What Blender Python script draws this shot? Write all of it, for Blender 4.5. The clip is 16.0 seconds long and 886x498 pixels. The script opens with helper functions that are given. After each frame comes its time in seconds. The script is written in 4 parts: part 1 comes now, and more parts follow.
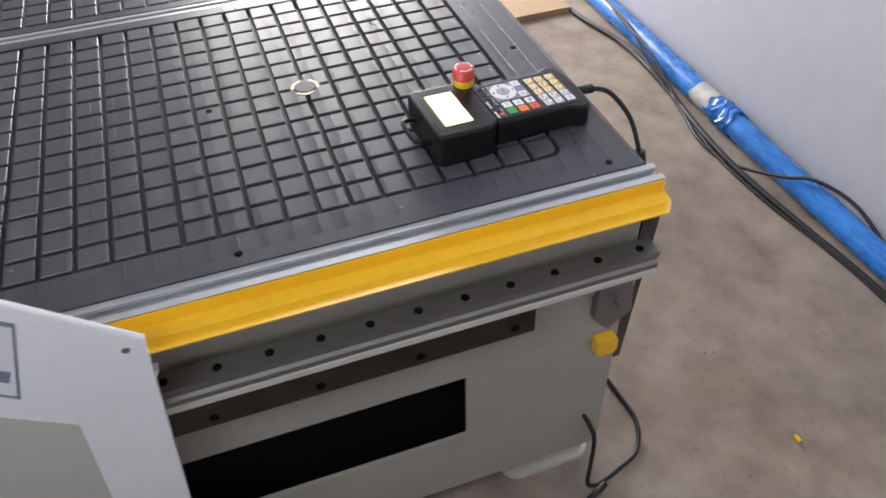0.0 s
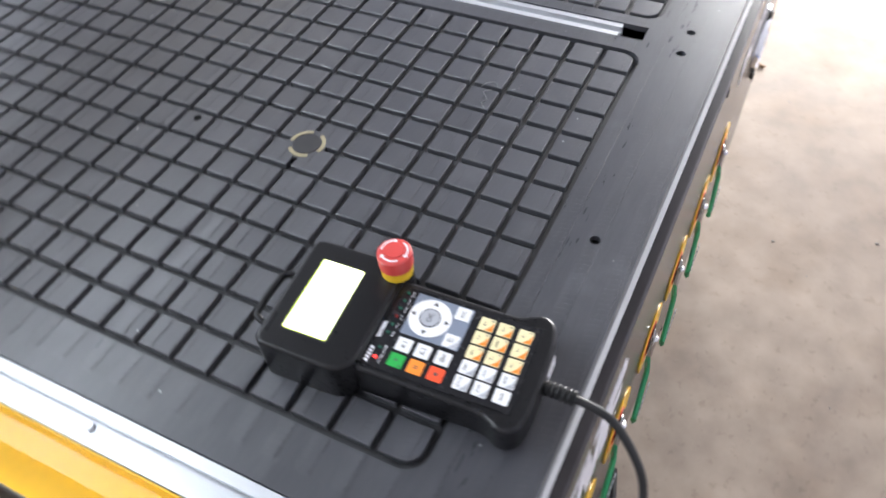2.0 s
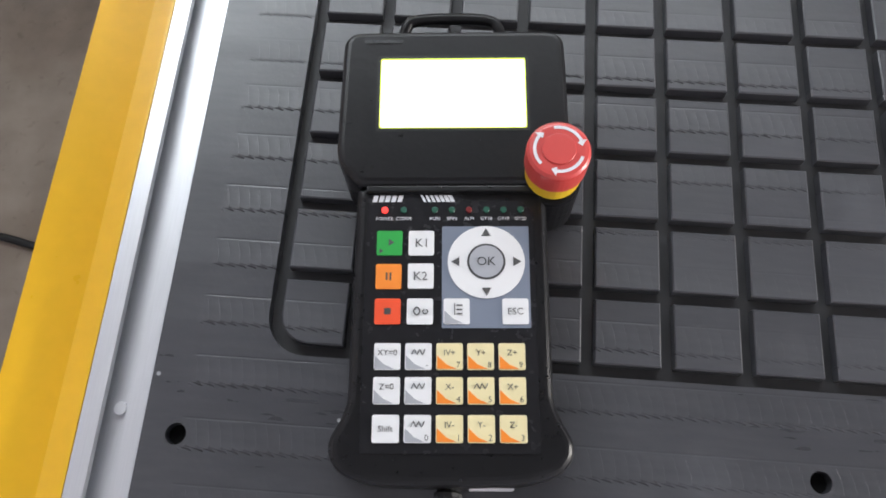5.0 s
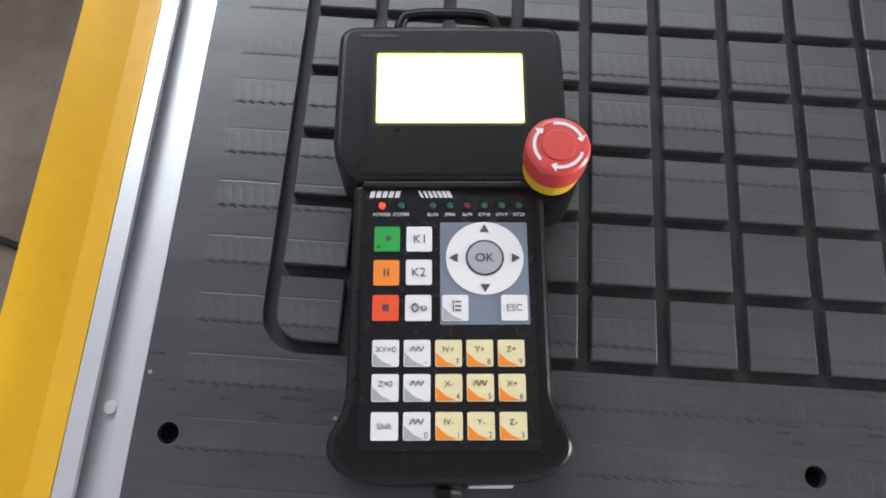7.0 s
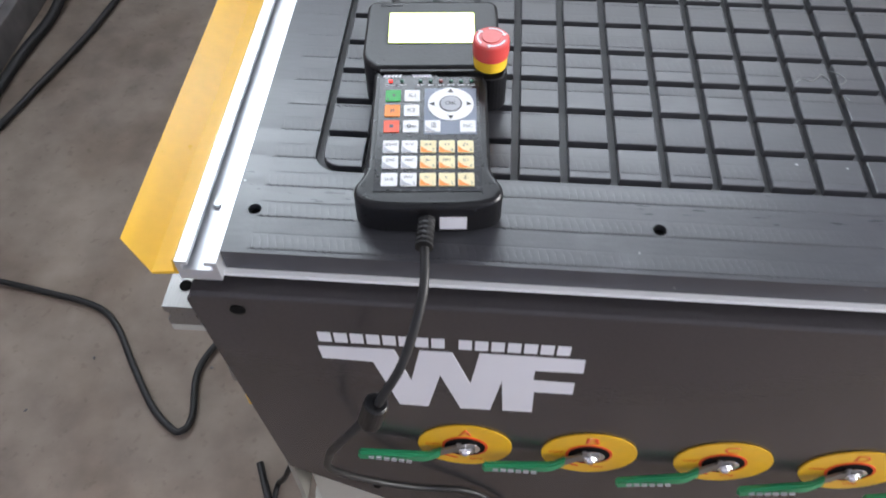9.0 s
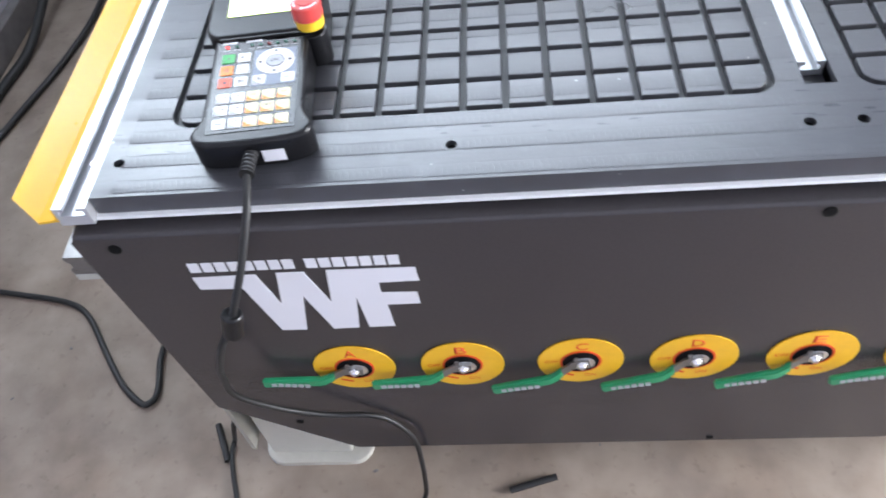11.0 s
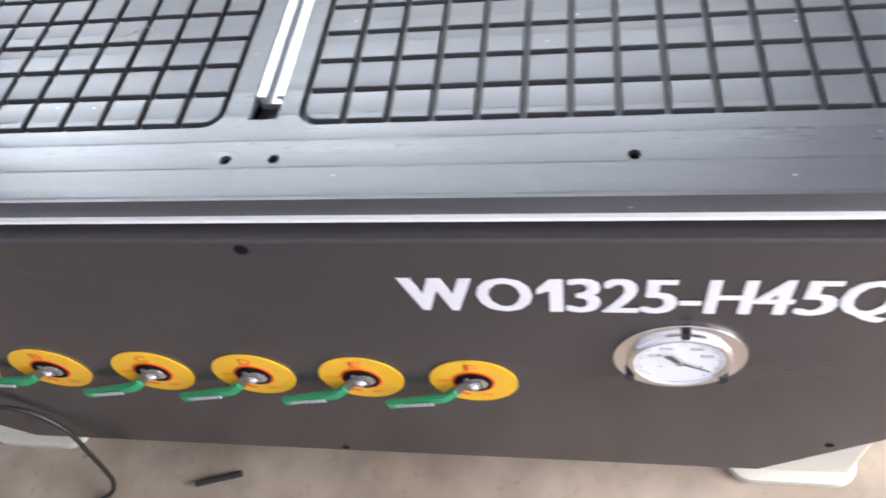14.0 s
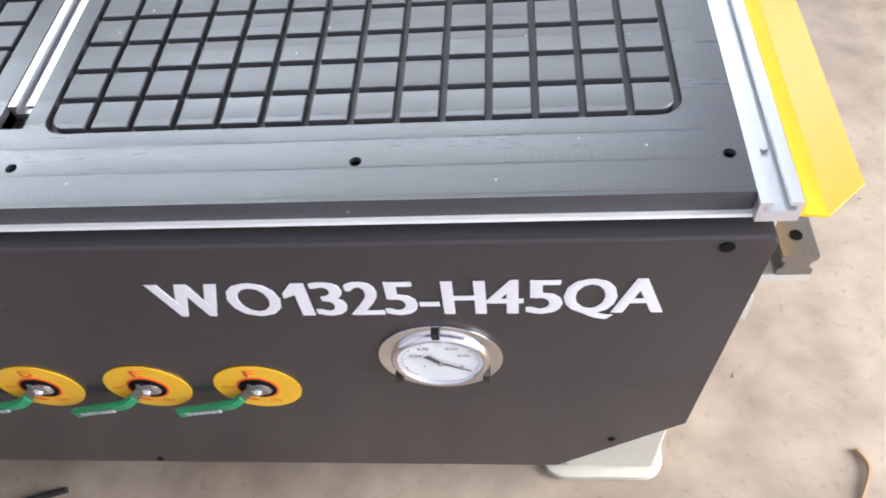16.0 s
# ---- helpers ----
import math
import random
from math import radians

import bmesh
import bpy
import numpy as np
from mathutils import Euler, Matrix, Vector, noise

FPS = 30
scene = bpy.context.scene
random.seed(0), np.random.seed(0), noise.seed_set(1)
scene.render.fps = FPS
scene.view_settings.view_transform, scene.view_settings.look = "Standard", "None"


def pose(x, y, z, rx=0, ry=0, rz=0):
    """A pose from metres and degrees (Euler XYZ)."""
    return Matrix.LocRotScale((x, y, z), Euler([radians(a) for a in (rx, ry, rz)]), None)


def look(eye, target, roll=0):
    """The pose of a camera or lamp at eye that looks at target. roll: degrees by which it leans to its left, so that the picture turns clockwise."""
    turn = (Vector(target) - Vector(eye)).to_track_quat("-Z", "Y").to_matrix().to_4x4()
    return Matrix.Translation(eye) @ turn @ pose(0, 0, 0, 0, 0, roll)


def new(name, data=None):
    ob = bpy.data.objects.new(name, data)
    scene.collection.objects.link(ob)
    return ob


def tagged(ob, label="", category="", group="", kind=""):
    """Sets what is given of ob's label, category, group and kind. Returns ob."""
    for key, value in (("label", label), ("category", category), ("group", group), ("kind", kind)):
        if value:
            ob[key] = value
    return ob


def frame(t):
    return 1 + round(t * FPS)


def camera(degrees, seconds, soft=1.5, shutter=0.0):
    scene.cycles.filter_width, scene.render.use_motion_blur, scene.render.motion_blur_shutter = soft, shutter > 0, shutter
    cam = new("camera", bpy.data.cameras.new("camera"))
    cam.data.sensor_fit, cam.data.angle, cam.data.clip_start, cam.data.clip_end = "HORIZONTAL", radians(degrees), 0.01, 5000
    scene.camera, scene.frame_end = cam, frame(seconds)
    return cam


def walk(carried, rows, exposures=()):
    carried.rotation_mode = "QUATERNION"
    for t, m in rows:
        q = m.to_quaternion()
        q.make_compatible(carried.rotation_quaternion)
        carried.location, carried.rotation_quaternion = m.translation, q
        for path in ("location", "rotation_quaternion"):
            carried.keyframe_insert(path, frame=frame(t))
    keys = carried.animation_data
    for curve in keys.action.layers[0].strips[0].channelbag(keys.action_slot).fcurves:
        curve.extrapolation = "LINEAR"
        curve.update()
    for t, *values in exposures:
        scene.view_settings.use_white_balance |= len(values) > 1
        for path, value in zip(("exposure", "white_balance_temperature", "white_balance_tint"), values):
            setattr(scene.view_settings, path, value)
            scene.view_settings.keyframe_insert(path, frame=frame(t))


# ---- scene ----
cam = camera(60.2, 16.0, soft=1.7, shutter=0.45)
PATH = [
    (0, (-0.704, 0.395, 1.251), (0.663, -0.048, -0.14), -2.1),
    (0.5, (-0.604, 0.277, 1.241), (0.731, -0.066, -0.208), -1.4),
    (1, (-0.381, 0.181, 1.236), (0.84, -0.102, -0.322), -0.1),
    (1.5, (-0.264, 0.076, 1.228), (0.904, 0.0, -0.393), 2.6),
    (2, (-0.195, -0.154, 1.192), (0.926, 0.501, -0.33), -5.3),
    (2.5, (-0.129, -0.195, 1.186), (0.845, 0.444, -0.44), 2.3),
    (3, (-0.05, -0.185, 1.14), (0.563, 0.727, -0.532), 3.4),
    (3.5, (0.018, -0.169, 1.094), (0.237, 0.788, -0.648), 1.7),
    (4, (0.089, -0.13, 1.049), (-0.028, 0.73, -0.753), -8.1),
    (4.2, (0.109, -0.095, 1.042), (-0.026, 0.636, -0.815), -7.3),
    (6.5, (0.083, -0.069, 1.025), (0.06, 0.577, -0.868), 2.4),
    (7, (0.091, -0.077, 1.027), (0.065, 0.591, -0.858), 1.6),
    (7.5, (0.101, -0.09, 1.034), (0.032, 0.611, -0.838), -0.7),
    (8, (0.119, -0.162, 1.056), (0.012, 0.733, -0.73), -0.1),
    (8.2, (0.117, -0.22, 1.066), (0.034, 0.782, -0.663), 1.5),
    (10.3, (0.26, -0.533, 1.136), (0.052, 0.714, -0.414), -7.2),
    (10.5, (0.288, -0.528, 1.136), (0.065, 0.716, -0.414), -8.2),
    (11, (0.322, -0.535, 1.131), (0.136, 0.683, -0.445), -9.4),
    (11.5, (0.405, -0.52, 1.132), (0.214, 0.678, -0.458), -12.0),
    (12, (0.439, -0.505, 1.123), (0.321, 0.698, -0.47), -5.7),
    (12.5, (0.517, -0.478, 1.122), (0.359, 0.686, -0.496), -6.4),
    (13, (0.591, -0.463, 1.115), (0.419, 0.684, -0.514), -9.5),
    (13.5, (0.723, -0.467, 1.119), (0.45, 0.672, -0.502), -11.3),
    (14, (0.879, -0.465, 1.111), (0.535, 0.676, -0.495), -13.6),
    (14.5, (0.962, -0.465, 1.109), (0.66, 0.678, -0.504), -12.1),
    (15, (1.005, -0.473, 1.112), (0.744, 0.686, -0.497), -10.9),
    (15.5, (1.04, -0.472, 1.109), (0.802, 0.677, -0.51), -10.0),
    (16, (1.053, -0.471, 1.104), (0.866, 0.71, -0.5), -8.2),
]
walk(cam, [(t, look(e, g, r)) for t, e, g, r in PATH],
     exposures=((0, 0.0, 6550, 11), (0.5, 0.25, 6450, 11), (2.0, 0.55, 6350, 10), (2.6, 0.55, 6400, 10), (4.0, 0.1, 6700, 10), (8.0, -0.02, 6600, 10), (10.3, 0.72, 6000, 10), (13.0, 0.76, 6150, 10), (14.0, 0.70, 6350, 11), (15.0, 0.68, 6300, 10), (16.0, 0.44, 6300, 9)))

# ---- light ----
world = bpy.data.worlds.new("world")
scene.world = world
world.use_nodes = True
wn = world.node_tree.nodes
sky = wn.new("ShaderNodeTexSky")
sky.sky_type, sky.sun_disc = "NISHITA", False
sky.sun_elevation, sky.sun_rotation = radians(40), radians(60)
wn["Background"].inputs[1].default_value = 0.1
world.node_tree.links.new(sky.outputs[0], wn["Background"].inputs[0])


def area(name, m, sx, sy, watts, col):
    la = bpy.data.lights.new(name, "AREA")
    la.shape, la.size, la.size_y, la.energy, la.color = "RECTANGLE", sx, sy, watts, col
    ob = new(name, la)
    ob.matrix_world = m
    return ob


# daylight through the gate and the north window, then three added fill lamps
area("gate_daylight", look((3.3, -0.25, 0.95), (0, 0.1, 0.6)), 1.15, 1.6, 155, (1.0, 0.97, 0.95))
area("window_daylight", look((0.8, 5.9, 3.0), (0.6, 0, 0.6)), 4.0, 1.6, 110, (0.88, 0.94, 1.0))
# no known source for these three; added to put sheen on the bed
area("west_fill", look((-0.93, 2.5, 3.1), (0.3, 0.2, 0.7)), 1.3, 0.9, 42, (0.84, 0.93, 1.0))
area("side_fill", look((-0.94, 1.3, 1.95), (0.2, 0.2, 0.7)), 0.65, 0.5, 12, (0.86, 0.94, 1.0))
area("roof_fill", look((0.7, 4.2, 3.97), (0.9, 3.0, 0)), 3.0, 2.2, 145, (0.88, 0.94, 1.0))


# ---- materials ----
def mat(name, col, rough=0.5, metal=0.0, var=0.15, scale=20, bump=0.0, stretch=(1, 1, 1), col2=None, big=3, rvar=0.1, coat=0.0, obj_rand=0.0, spec=0.5):
    m = bpy.data.materials.new(name)
    m.use_nodes = True
    nt = m.node_tree
    N, L = nt.nodes, nt.links
    b = N["Principled BSDF"]
    b.inputs["Metallic"].default_value = metal
    b.inputs["Coat Weight"].default_value = coat
    b.inputs["Specular IOR Level"].default_value = spec
    tc = N.new("ShaderNodeTexCoord")
    mp = N.new("ShaderNodeMapping")
    mp.inputs["Scale"].default_value = stretch
    L.new(tc.outputs["Object"], mp.inputs[0])
    n1, n2 = N.new("ShaderNodeTexNoise"), N.new("ShaderNodeTexNoise")
    n1.inputs["Scale"].default_value, n1.inputs["Detail"].default_value = scale, 6
    n2.inputs["Scale"].default_value, n2.inputs["Detail"].default_value = big, 4
    L.new(mp.outputs[0], n1.inputs[0])
    L.new(tc.outputs["Object"], n2.inputs[0])
    add = N.new("ShaderNodeMath")
    add.operation = "ADD"
    L.new(n1.outputs[0], add.inputs[0])
    L.new(n2.outputs[0], add.inputs[1])
    last = add
    if obj_rand:
        oi = N.new("ShaderNodeObjectInfo")
        ma = N.new("ShaderNodeMath")
        ma.operation = "MULTIPLY_ADD"
        ma.inputs[1].default_value = obj_rand
        L.new(oi.outputs["Random"], ma.inputs[0])
        L.new(add.outputs[0], ma.inputs[2])
        last = ma
    cr = N.new("ShaderNodeValToRGB")
    cr.color_ramp.elements[0].position, cr.color_ramp.elements[1].position = 0.32, 0.68
    half = N.new("ShaderNodeMath")
    half.operation = "MULTIPLY"
    half.inputs[1].default_value = 0.5
    L.new(last.outputs[0], half.inputs[0])
    L.new(half.outputs[0], cr.inputs[0])
    c2 = col2 or col
    cr.color_ramp.elements[0].color = (*[c * (1 - var) for c in col], 1)
    cr.color_ramp.elements[1].color = (*[min(1, c * (1 + var)) for c in c2], 1)
    L.new(cr.outputs[0], b.inputs["Base Color"])
    mr = N.new("ShaderNodeMapRange")
    mr.inputs[1].default_value, mr.inputs[2].default_value = 0.3, 0.7
    mr.inputs[3].default_value, mr.inputs[4].default_value = max(0.02, rough - rvar), min(1, rough + rvar)
    L.new(half.outputs[0], mr.inputs[0])
    L.new(mr.outputs[0], b.inputs["Roughness"])
    if bump:
        bp = N.new("ShaderNodeBump")
        bp.inputs["Strength"].default_value, bp.inputs["Distance"].default_value = bump, 0.002
        L.new(n1.outputs[0], bp.inputs["Height"])
        L.new(bp.outputs[0], b.inputs["Normal"])
    return m


def bed_mat(name, rough, obj_rand):
    """Black bakelite with the marks of a wide cutter: passes along x, each half scalloped, half smooth."""
    m = mat(name, (0.054, 0.055, 0.062), rough, var=0.18, scale=40, big=6, stretch=(1, 7, 1), rvar=0.06, obj_rand=obj_rand, spec=0.75)
    nt = m.node_tree
    N, L = nt.nodes, nt.links
    b = N["Principled BSDF"]

    def num(op, a, c=None, d=None):
        n = N.new("ShaderNodeMath")
        n.operation = op
        for k, v in enumerate((a, c, d)):
            if v is None:
                continue
            if isinstance(v, (int, float)):
                n.inputs[k].default_value = v
            else:
                L.new(v, n.inputs[k])
        return n.outputs[0]

    def step(v, a, c, lo=0.0, hi=1.0):
        n = N.new("ShaderNodeMapRange")
        n.interpolation_type = "SMOOTHSTEP"
        for k, q in enumerate((a, c, lo, hi)):
            n.inputs[k + 1].default_value = q
        L.new(v, n.inputs[0])
        return n.outputs[0]

    def fine(scale, detail=3):
        n = N.new("ShaderNodeTexNoise")
        n.inputs["Scale"].default_value, n.inputs["Detail"].default_value = scale, detail
        L.new(geo.outputs["Position"], n.inputs[0])
        return n.outputs[0]

    geo = N.new("ShaderNodeNewGeometry")
    sep = N.new("ShaderNodeSeparateXYZ")
    L.new(geo.outputs["Position"], sep.inputs[0])
    x, y = sep.outputs[0], sep.outputs[1]
    patch = fine(9)
    # arcs left by the cutter, their feet cut off along a jagged line
    raw = num("DIVIDE", num("SUBTRACT", y, 0.011), 0.0315)
    f0 = num("FRACT", raw)
    bend = num("MULTIPLY", num("MULTIPLY", f0, f0), 2.6)
    arc = num("FRACT", num("ADD", num("ADD", num("DIVIDE", x, 0.0058), bend), num("MULTIPLY", patch, 1.6)))
    f = num("FRACT", num("ADD", raw, num("MULTIPLY", arc, 0.06)))
    zone = num("MULTIPLY", step(f, 0.50, 0.10), step(f, 0.0, 0.03))
    inside = num("MULTIPLY", step(x, -0.039, -0.034), step(x, 1.225, 1.205))
    some = num("MULTIPLY", num("MULTIPLY", step(patch, 0.30, 0.58, 0.25, 1.0), inside), step(x, 0.03, 0.65, 1.0, 0.22))
    scal = num("MULTIPLY", num("MULTIPLY", arc, zone), some)
    line = num("MULTIPLY", num("SUBTRACT", step(f, 0.0, 0.05), 1.0), some)
    line2 = num("MULTIPLY", step(num("ABSOLUTE", num("SUBTRACT", f0, 0.45)), 0.025, 0.0), some)
    ramp = num("MULTIPLY", f, some)
    h = num("ADD", num("MULTIPLY", scal, 0.00050), num("MULTIPLY", line, 0.00036))
    h = num("SUBTRACT", h, num("MULTIPLY", line2, 0.00010))
    h = num("ADD", h, num("MULTIPLY", ramp, 0.00014))
    h = num("ADD", h, num("MULTIPLY", fine(420, 4), 0.00005))
    h = num("ADD", h, num("MULTIPLY", fine(70, 2), 0.00016))
    bp = N.new("ShaderNodeBump")
    bp.inputs["Strength"].default_value, bp.inputs["Distance"].default_value = 1.0, 1.0
    L.new(h, bp.inputs["Height"])
    L.new(bp.outputs[0], b.inputs["Normal"])
    # each pass has its own sheen; dusty specks and pale rubbed streaks
    band = N.new("ShaderNodeTexWhiteNoise")
    band.noise_dimensions = "1D"
    L.new(num("FLOOR", num("MULTIPLY", raw, 2.0)), band.inputs["W"])
    old = b.inputs["Roughness"].links[0].from_socket
    L.new(num("ADD", num("ADD", old, num("MULTIPLY", band.outputs[0], 0.06)), num("MULTIPLY", zone, 0.05)), b.inputs["Roughness"])
    vo = N.new("ShaderNodeTexVoronoi")
    vo.inputs["Scale"].default_value = 75
    L.new(geo.outputs["Position"], vo.inputs[0])
    pick = N.new("ShaderNodeSeparateColor")
    L.new(vo.outputs["Color"], pick.inputs[0])
    dot = num("MULTIPLY", step(vo.outputs["Distance"], 0.10, 0.06), num("GREATER_THAN", pick.outputs[0], 0.93))
    streak = num("MULTIPLY", step(fine(16, 8), 0.58, 0.78), 0.20)
    old = b.inputs["Base Color"].links[0].from_socket
    # the jagged cutter line is tinted darker than the passes
    line_tint = num("MULTIPLY", num("MULTIPLY", line, -1.0), 0.22)
    for fac, col in ((line_tint, (0.010, 0.010, 0.011)), (num("MULTIPLY", line2, 0.12), (0.012, 0.012, 0.013)), (streak, (0.16, 0.165, 0.18)), (num("MULTIPLY", dot, 0.7), (0.55, 0.55, 0.56))):
        mx = N.new("ShaderNodeMixRGB")
        L.new(fac, mx.inputs[0])
        L.new(old, mx.inputs[1])
        mx.inputs[2].default_value = (*col, 1)
        old = mx.outputs[0]
    L.new(old, b.inputs["Base Color"])
    return m


M_BED = bed_mat("black_bakelite", 0.31, 0.25)
M_BEDX = bed_mat("black_bakelite_milled", 0.30, 0.0)
M_GROOVE = mat("groove_floor", (0.026, 0.026, 0.028), 0.50, var=0.5, scale=50)
# near-black that stands for the shade inside holes and hollows
M_HOLE = mat("hole_shade_black", (0.006, 0.006, 0.006), 0.8, var=0.2, spec=0.08)
M_PANEL = mat("charcoal_powder_paint", (0.044, 0.040, 0.042), 0.22, var=0.07, scale=260, big=2, bump=0.05, rvar=0.04)
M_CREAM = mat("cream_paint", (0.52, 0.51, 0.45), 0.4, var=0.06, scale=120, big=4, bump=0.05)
# cream paint darkened: the shade on the frame's side is in the colour
M_FRAME = mat("shaded_frame_paint", (0.35, 0.34, 0.29), 0.42, var=0.10, scale=90, big=5, bump=0.06)
M_WHITE = mat("white_paint", (0.82, 0.83, 0.83), 0.35, var=0.03, scale=120, bump=0.03)
M_YEL = mat("yellow_paint", (0.84, 0.48, 0.02), 0.32, var=0.06, scale=90, big=6, bump=0.06, rvar=0.06)
M_ALU = mat("brushed_aluminium", (0.66, 0.67, 0.69), 0.42, metal=0.8, var=0.06, scale=50, stretch=(40, 1, 1))
M_STEEL = mat("bright_steel", (0.25, 0.245, 0.24), 0.34, metal=0.75, var=0.15, scale=40, stretch=(20, 1, 20))
M_CHROME = mat("chrome", (0.85, 0.85, 0.86), 0.1, metal=1, var=0.04, rvar=0.04)
M_RACK = mat("oiled_steel", (0.105, 0.09, 0.085), 0.35, metal=1, var=0.2, scale=30)
M_BLK = mat("black_plastic", (0.007, 0.007, 0.008), 0.33, var=0.15, scale=300, bump=0.06, spec=0.38)
M_MEMB = mat("keypad_membrane", (0.013, 0.013, 0.015), 0.26, var=0.1, scale=200, spec=0.4)
M_RUB = mat("black_rubber", (0.012, 0.012, 0.012), 0.5, var=0.2, scale=120)
M_RED = mat("red_plastic", (0.62, 0.070, 0.062), 0.32, var=0.05)
M_YRING = mat("yellow_plastic", (0.85, 0.55, 0.03), 0.4, var=0.05)
M_KW = mat("white_key", (0.80, 0.80, 0.80), 0.4, var=0.02)
M_KY = mat("cream_key", (0.82, 0.72, 0.42), 0.4, var=0.02)
M_KO = mat("orange_key", (0.90, 0.26, 0.03), 0.4, var=0.03)
M_KR = mat("red_key", (0.85, 0.09, 0.03), 0.4, var=0.03)
M_KG = mat("green_key", (0.02, 0.36, 0.06), 0.4, var=0.03)
M_KGREY = mat("grey_key", (0.40, 0.41, 0.44), 0.4, var=0.02)
M_KBG = mat("slate_print", (0.19, 0.22, 0.28), 0.4, var=0.02)
M_INK = mat("dark_ink", (0.07, 0.07, 0.07), 0.5, var=0.05)
M_PRINT = mat("white_print", (0.75, 0.75, 0.78), 0.45, var=0.03)
M_ORANGEINK = mat("orange_ink", (0.70, 0.07, 0.01), 0.5, var=0.05)
M_GREEN = mat("green_vinyl", (0.02, 0.24, 0.10), 0.35, var=0.08, scale=60)
M_BRASS = mat("brass", (0.52, 0.46, 0.30), 0.42, metal=1, var=0.1)
M_WALL = mat("grey_plaster", (0.43, 0.42, 0.46), 0.75, var=0.06, scale=18, big=1.2, bump=0.15)
M_CEIL = mat("grey_ceiling", (0.20, 0.20, 0.21), 0.8, var=0.08)
M_PIPE = mat("blue_pipe_wrap", (0.03, 0.17, 0.52), 0.28, var=0.35, scale=26, big=9, stretch=(1, 4, 4), bump=0.5)
M_PIPEW = mat("worn_white_wrap", (0.40, 0.40, 0.38), 0.5, var=0.3, scale=40, bump=0.4)
M_DIRT = mat("dusty_skirting", (0.16, 0.15, 0.145), 0.8, var=0.4, scale=20, bump=0.3)
M_CARD = mat("cardboard", (0.36, 0.24, 0.14), 0.8, var=0.1)
M_CHALK = mat("faint_chalk", (0.26, 0.265, 0.27), 0.8, var=0.4, scale=400)
M_LEAF = mat("dry_twig", (0.25, 0.16, 0.09), 0.8, var=0.2)
M_GLASS = mat("dial_face", (0.78, 0.82, 0.86), 0.3, var=0.02, coat=0.6)


def floor_mat():
    m = mat("dusty_concrete", (0.232, 0.183, 0.146), 0.78, var=0.24, scale=14, big=1.6, bump=0.25, col2=(0.298, 0.246, 0.198))
    nt = m.node_tree
    N, L = nt.nodes, nt.links
    b = N["Principled BSDF"]
    src = b.inputs["Base Color"].links[0].from_socket
    tc = N.new("ShaderNodeMapping")
    tc.inputs["Rotation"].default_value = (0.6, 0.9, 0.4)
    L.new(N.new("ShaderNodeTexCoord").outputs["Object"], tc.inputs[0])
    # pits and small stains
    vo = N.new("ShaderNodeTexNoise")
    vo.inputs["Scale"].default_value, vo.inputs["Detail"].default_value = 63, 8
    L.new(tc.outputs[0], vo.inputs[0])
    r = N.new("ShaderNodeValToRGB")
    r.color_ramp.elements[0].position, r.color_ramp.elements[1].position = 0.30, 0.40
    r.color_ramp.elements[0].color = (0.42, 0.38, 0.35, 1)
    r.color_ramp.elements[1].color = (1, 1, 1, 1)
    L.new(vo.outputs[0], r.inputs[0])
    v2 = N.new("ShaderNodeTexNoise")
    v2.inputs["Scale"].default_value, v2.inputs["Detail"].default_value = 5, 8
    L.new(tc.outputs[0], v2.inputs[0])
    r2 = N.new("ShaderNodeValToRGB")
    r2.color_ramp.elements[0].position, r2.color_ramp.elements[1].position = 0.34, 0.52
    r2.color_ramp.elements[0].color = (0.82, 0.78, 0.74, 1)
    r2.color_ramp.elements[1].color = (1, 1, 1, 1)
    L.new(v2.outputs[0], r2.inputs[0])
    a = N.new("ShaderNodeMixRGB")
    a.blend_type = "MULTIPLY"
    a.inputs[0].default_value = 0.25
    L.new(src, a.inputs[1])
    L.new(r.outputs[0], a.inputs[2])
    c = N.new("ShaderNodeMixRGB")
    c.blend_type = "MULTIPLY"
    c.inputs[0].default_value = 1.0
    L.new(a.outputs[0], c.inputs[1])
    L.new(r2.outputs[0], c.inputs[2])
    L.new(c.outputs[0], b.inputs["Base Color"])
    return m


M_FLOOR = floor_mat()


def glow(name, col, strength):
    m = bpy.data.materials.new(name)
    m.use_nodes = True
    b = m.node_tree.nodes["Principled BSDF"]
    b.inputs["Base Color"].default_value = (*[c * 0.5 for c in col], 1)
    b.inputs["Emission Color"].default_value = (*col, 1)
    b.inputs["Emission Strength"].default_value = strength
    return m


M_LCD = glow("lit_screen", (0.97, 1.0, 0.90), 1.7)
M_LCDEDGE = glow("lit_screen_edge", (0.75, 0.95, 0.10), 0.9)
M_LEDR = glow("red_led", (1.0, 0.05, 0.04), 1.5)
M_LEDOFF = mat("green_led_off", (0.02, 0.09, 0.06), 0.25, var=0.1)
M_LEDOFFR = mat("red_led_off", (0.16, 0.02, 0.02), 0.25, var=0.1)

# ---- mesh helpers ----
OFF = {}


def thing(name, loc=(0, 0, 0), label="", category="", group="", kind="", m=None):
    ob = new(name)
    ob.empty_display_size = 0.02
    if m is None:
        ob.location = loc
        OFF[ob.name] = Vector(loc)
    else:
        ob.matrix_basis = m
        OFF[ob.name] = Vector((0, 0, 0))
    return tagged(ob, label, category, group, kind)


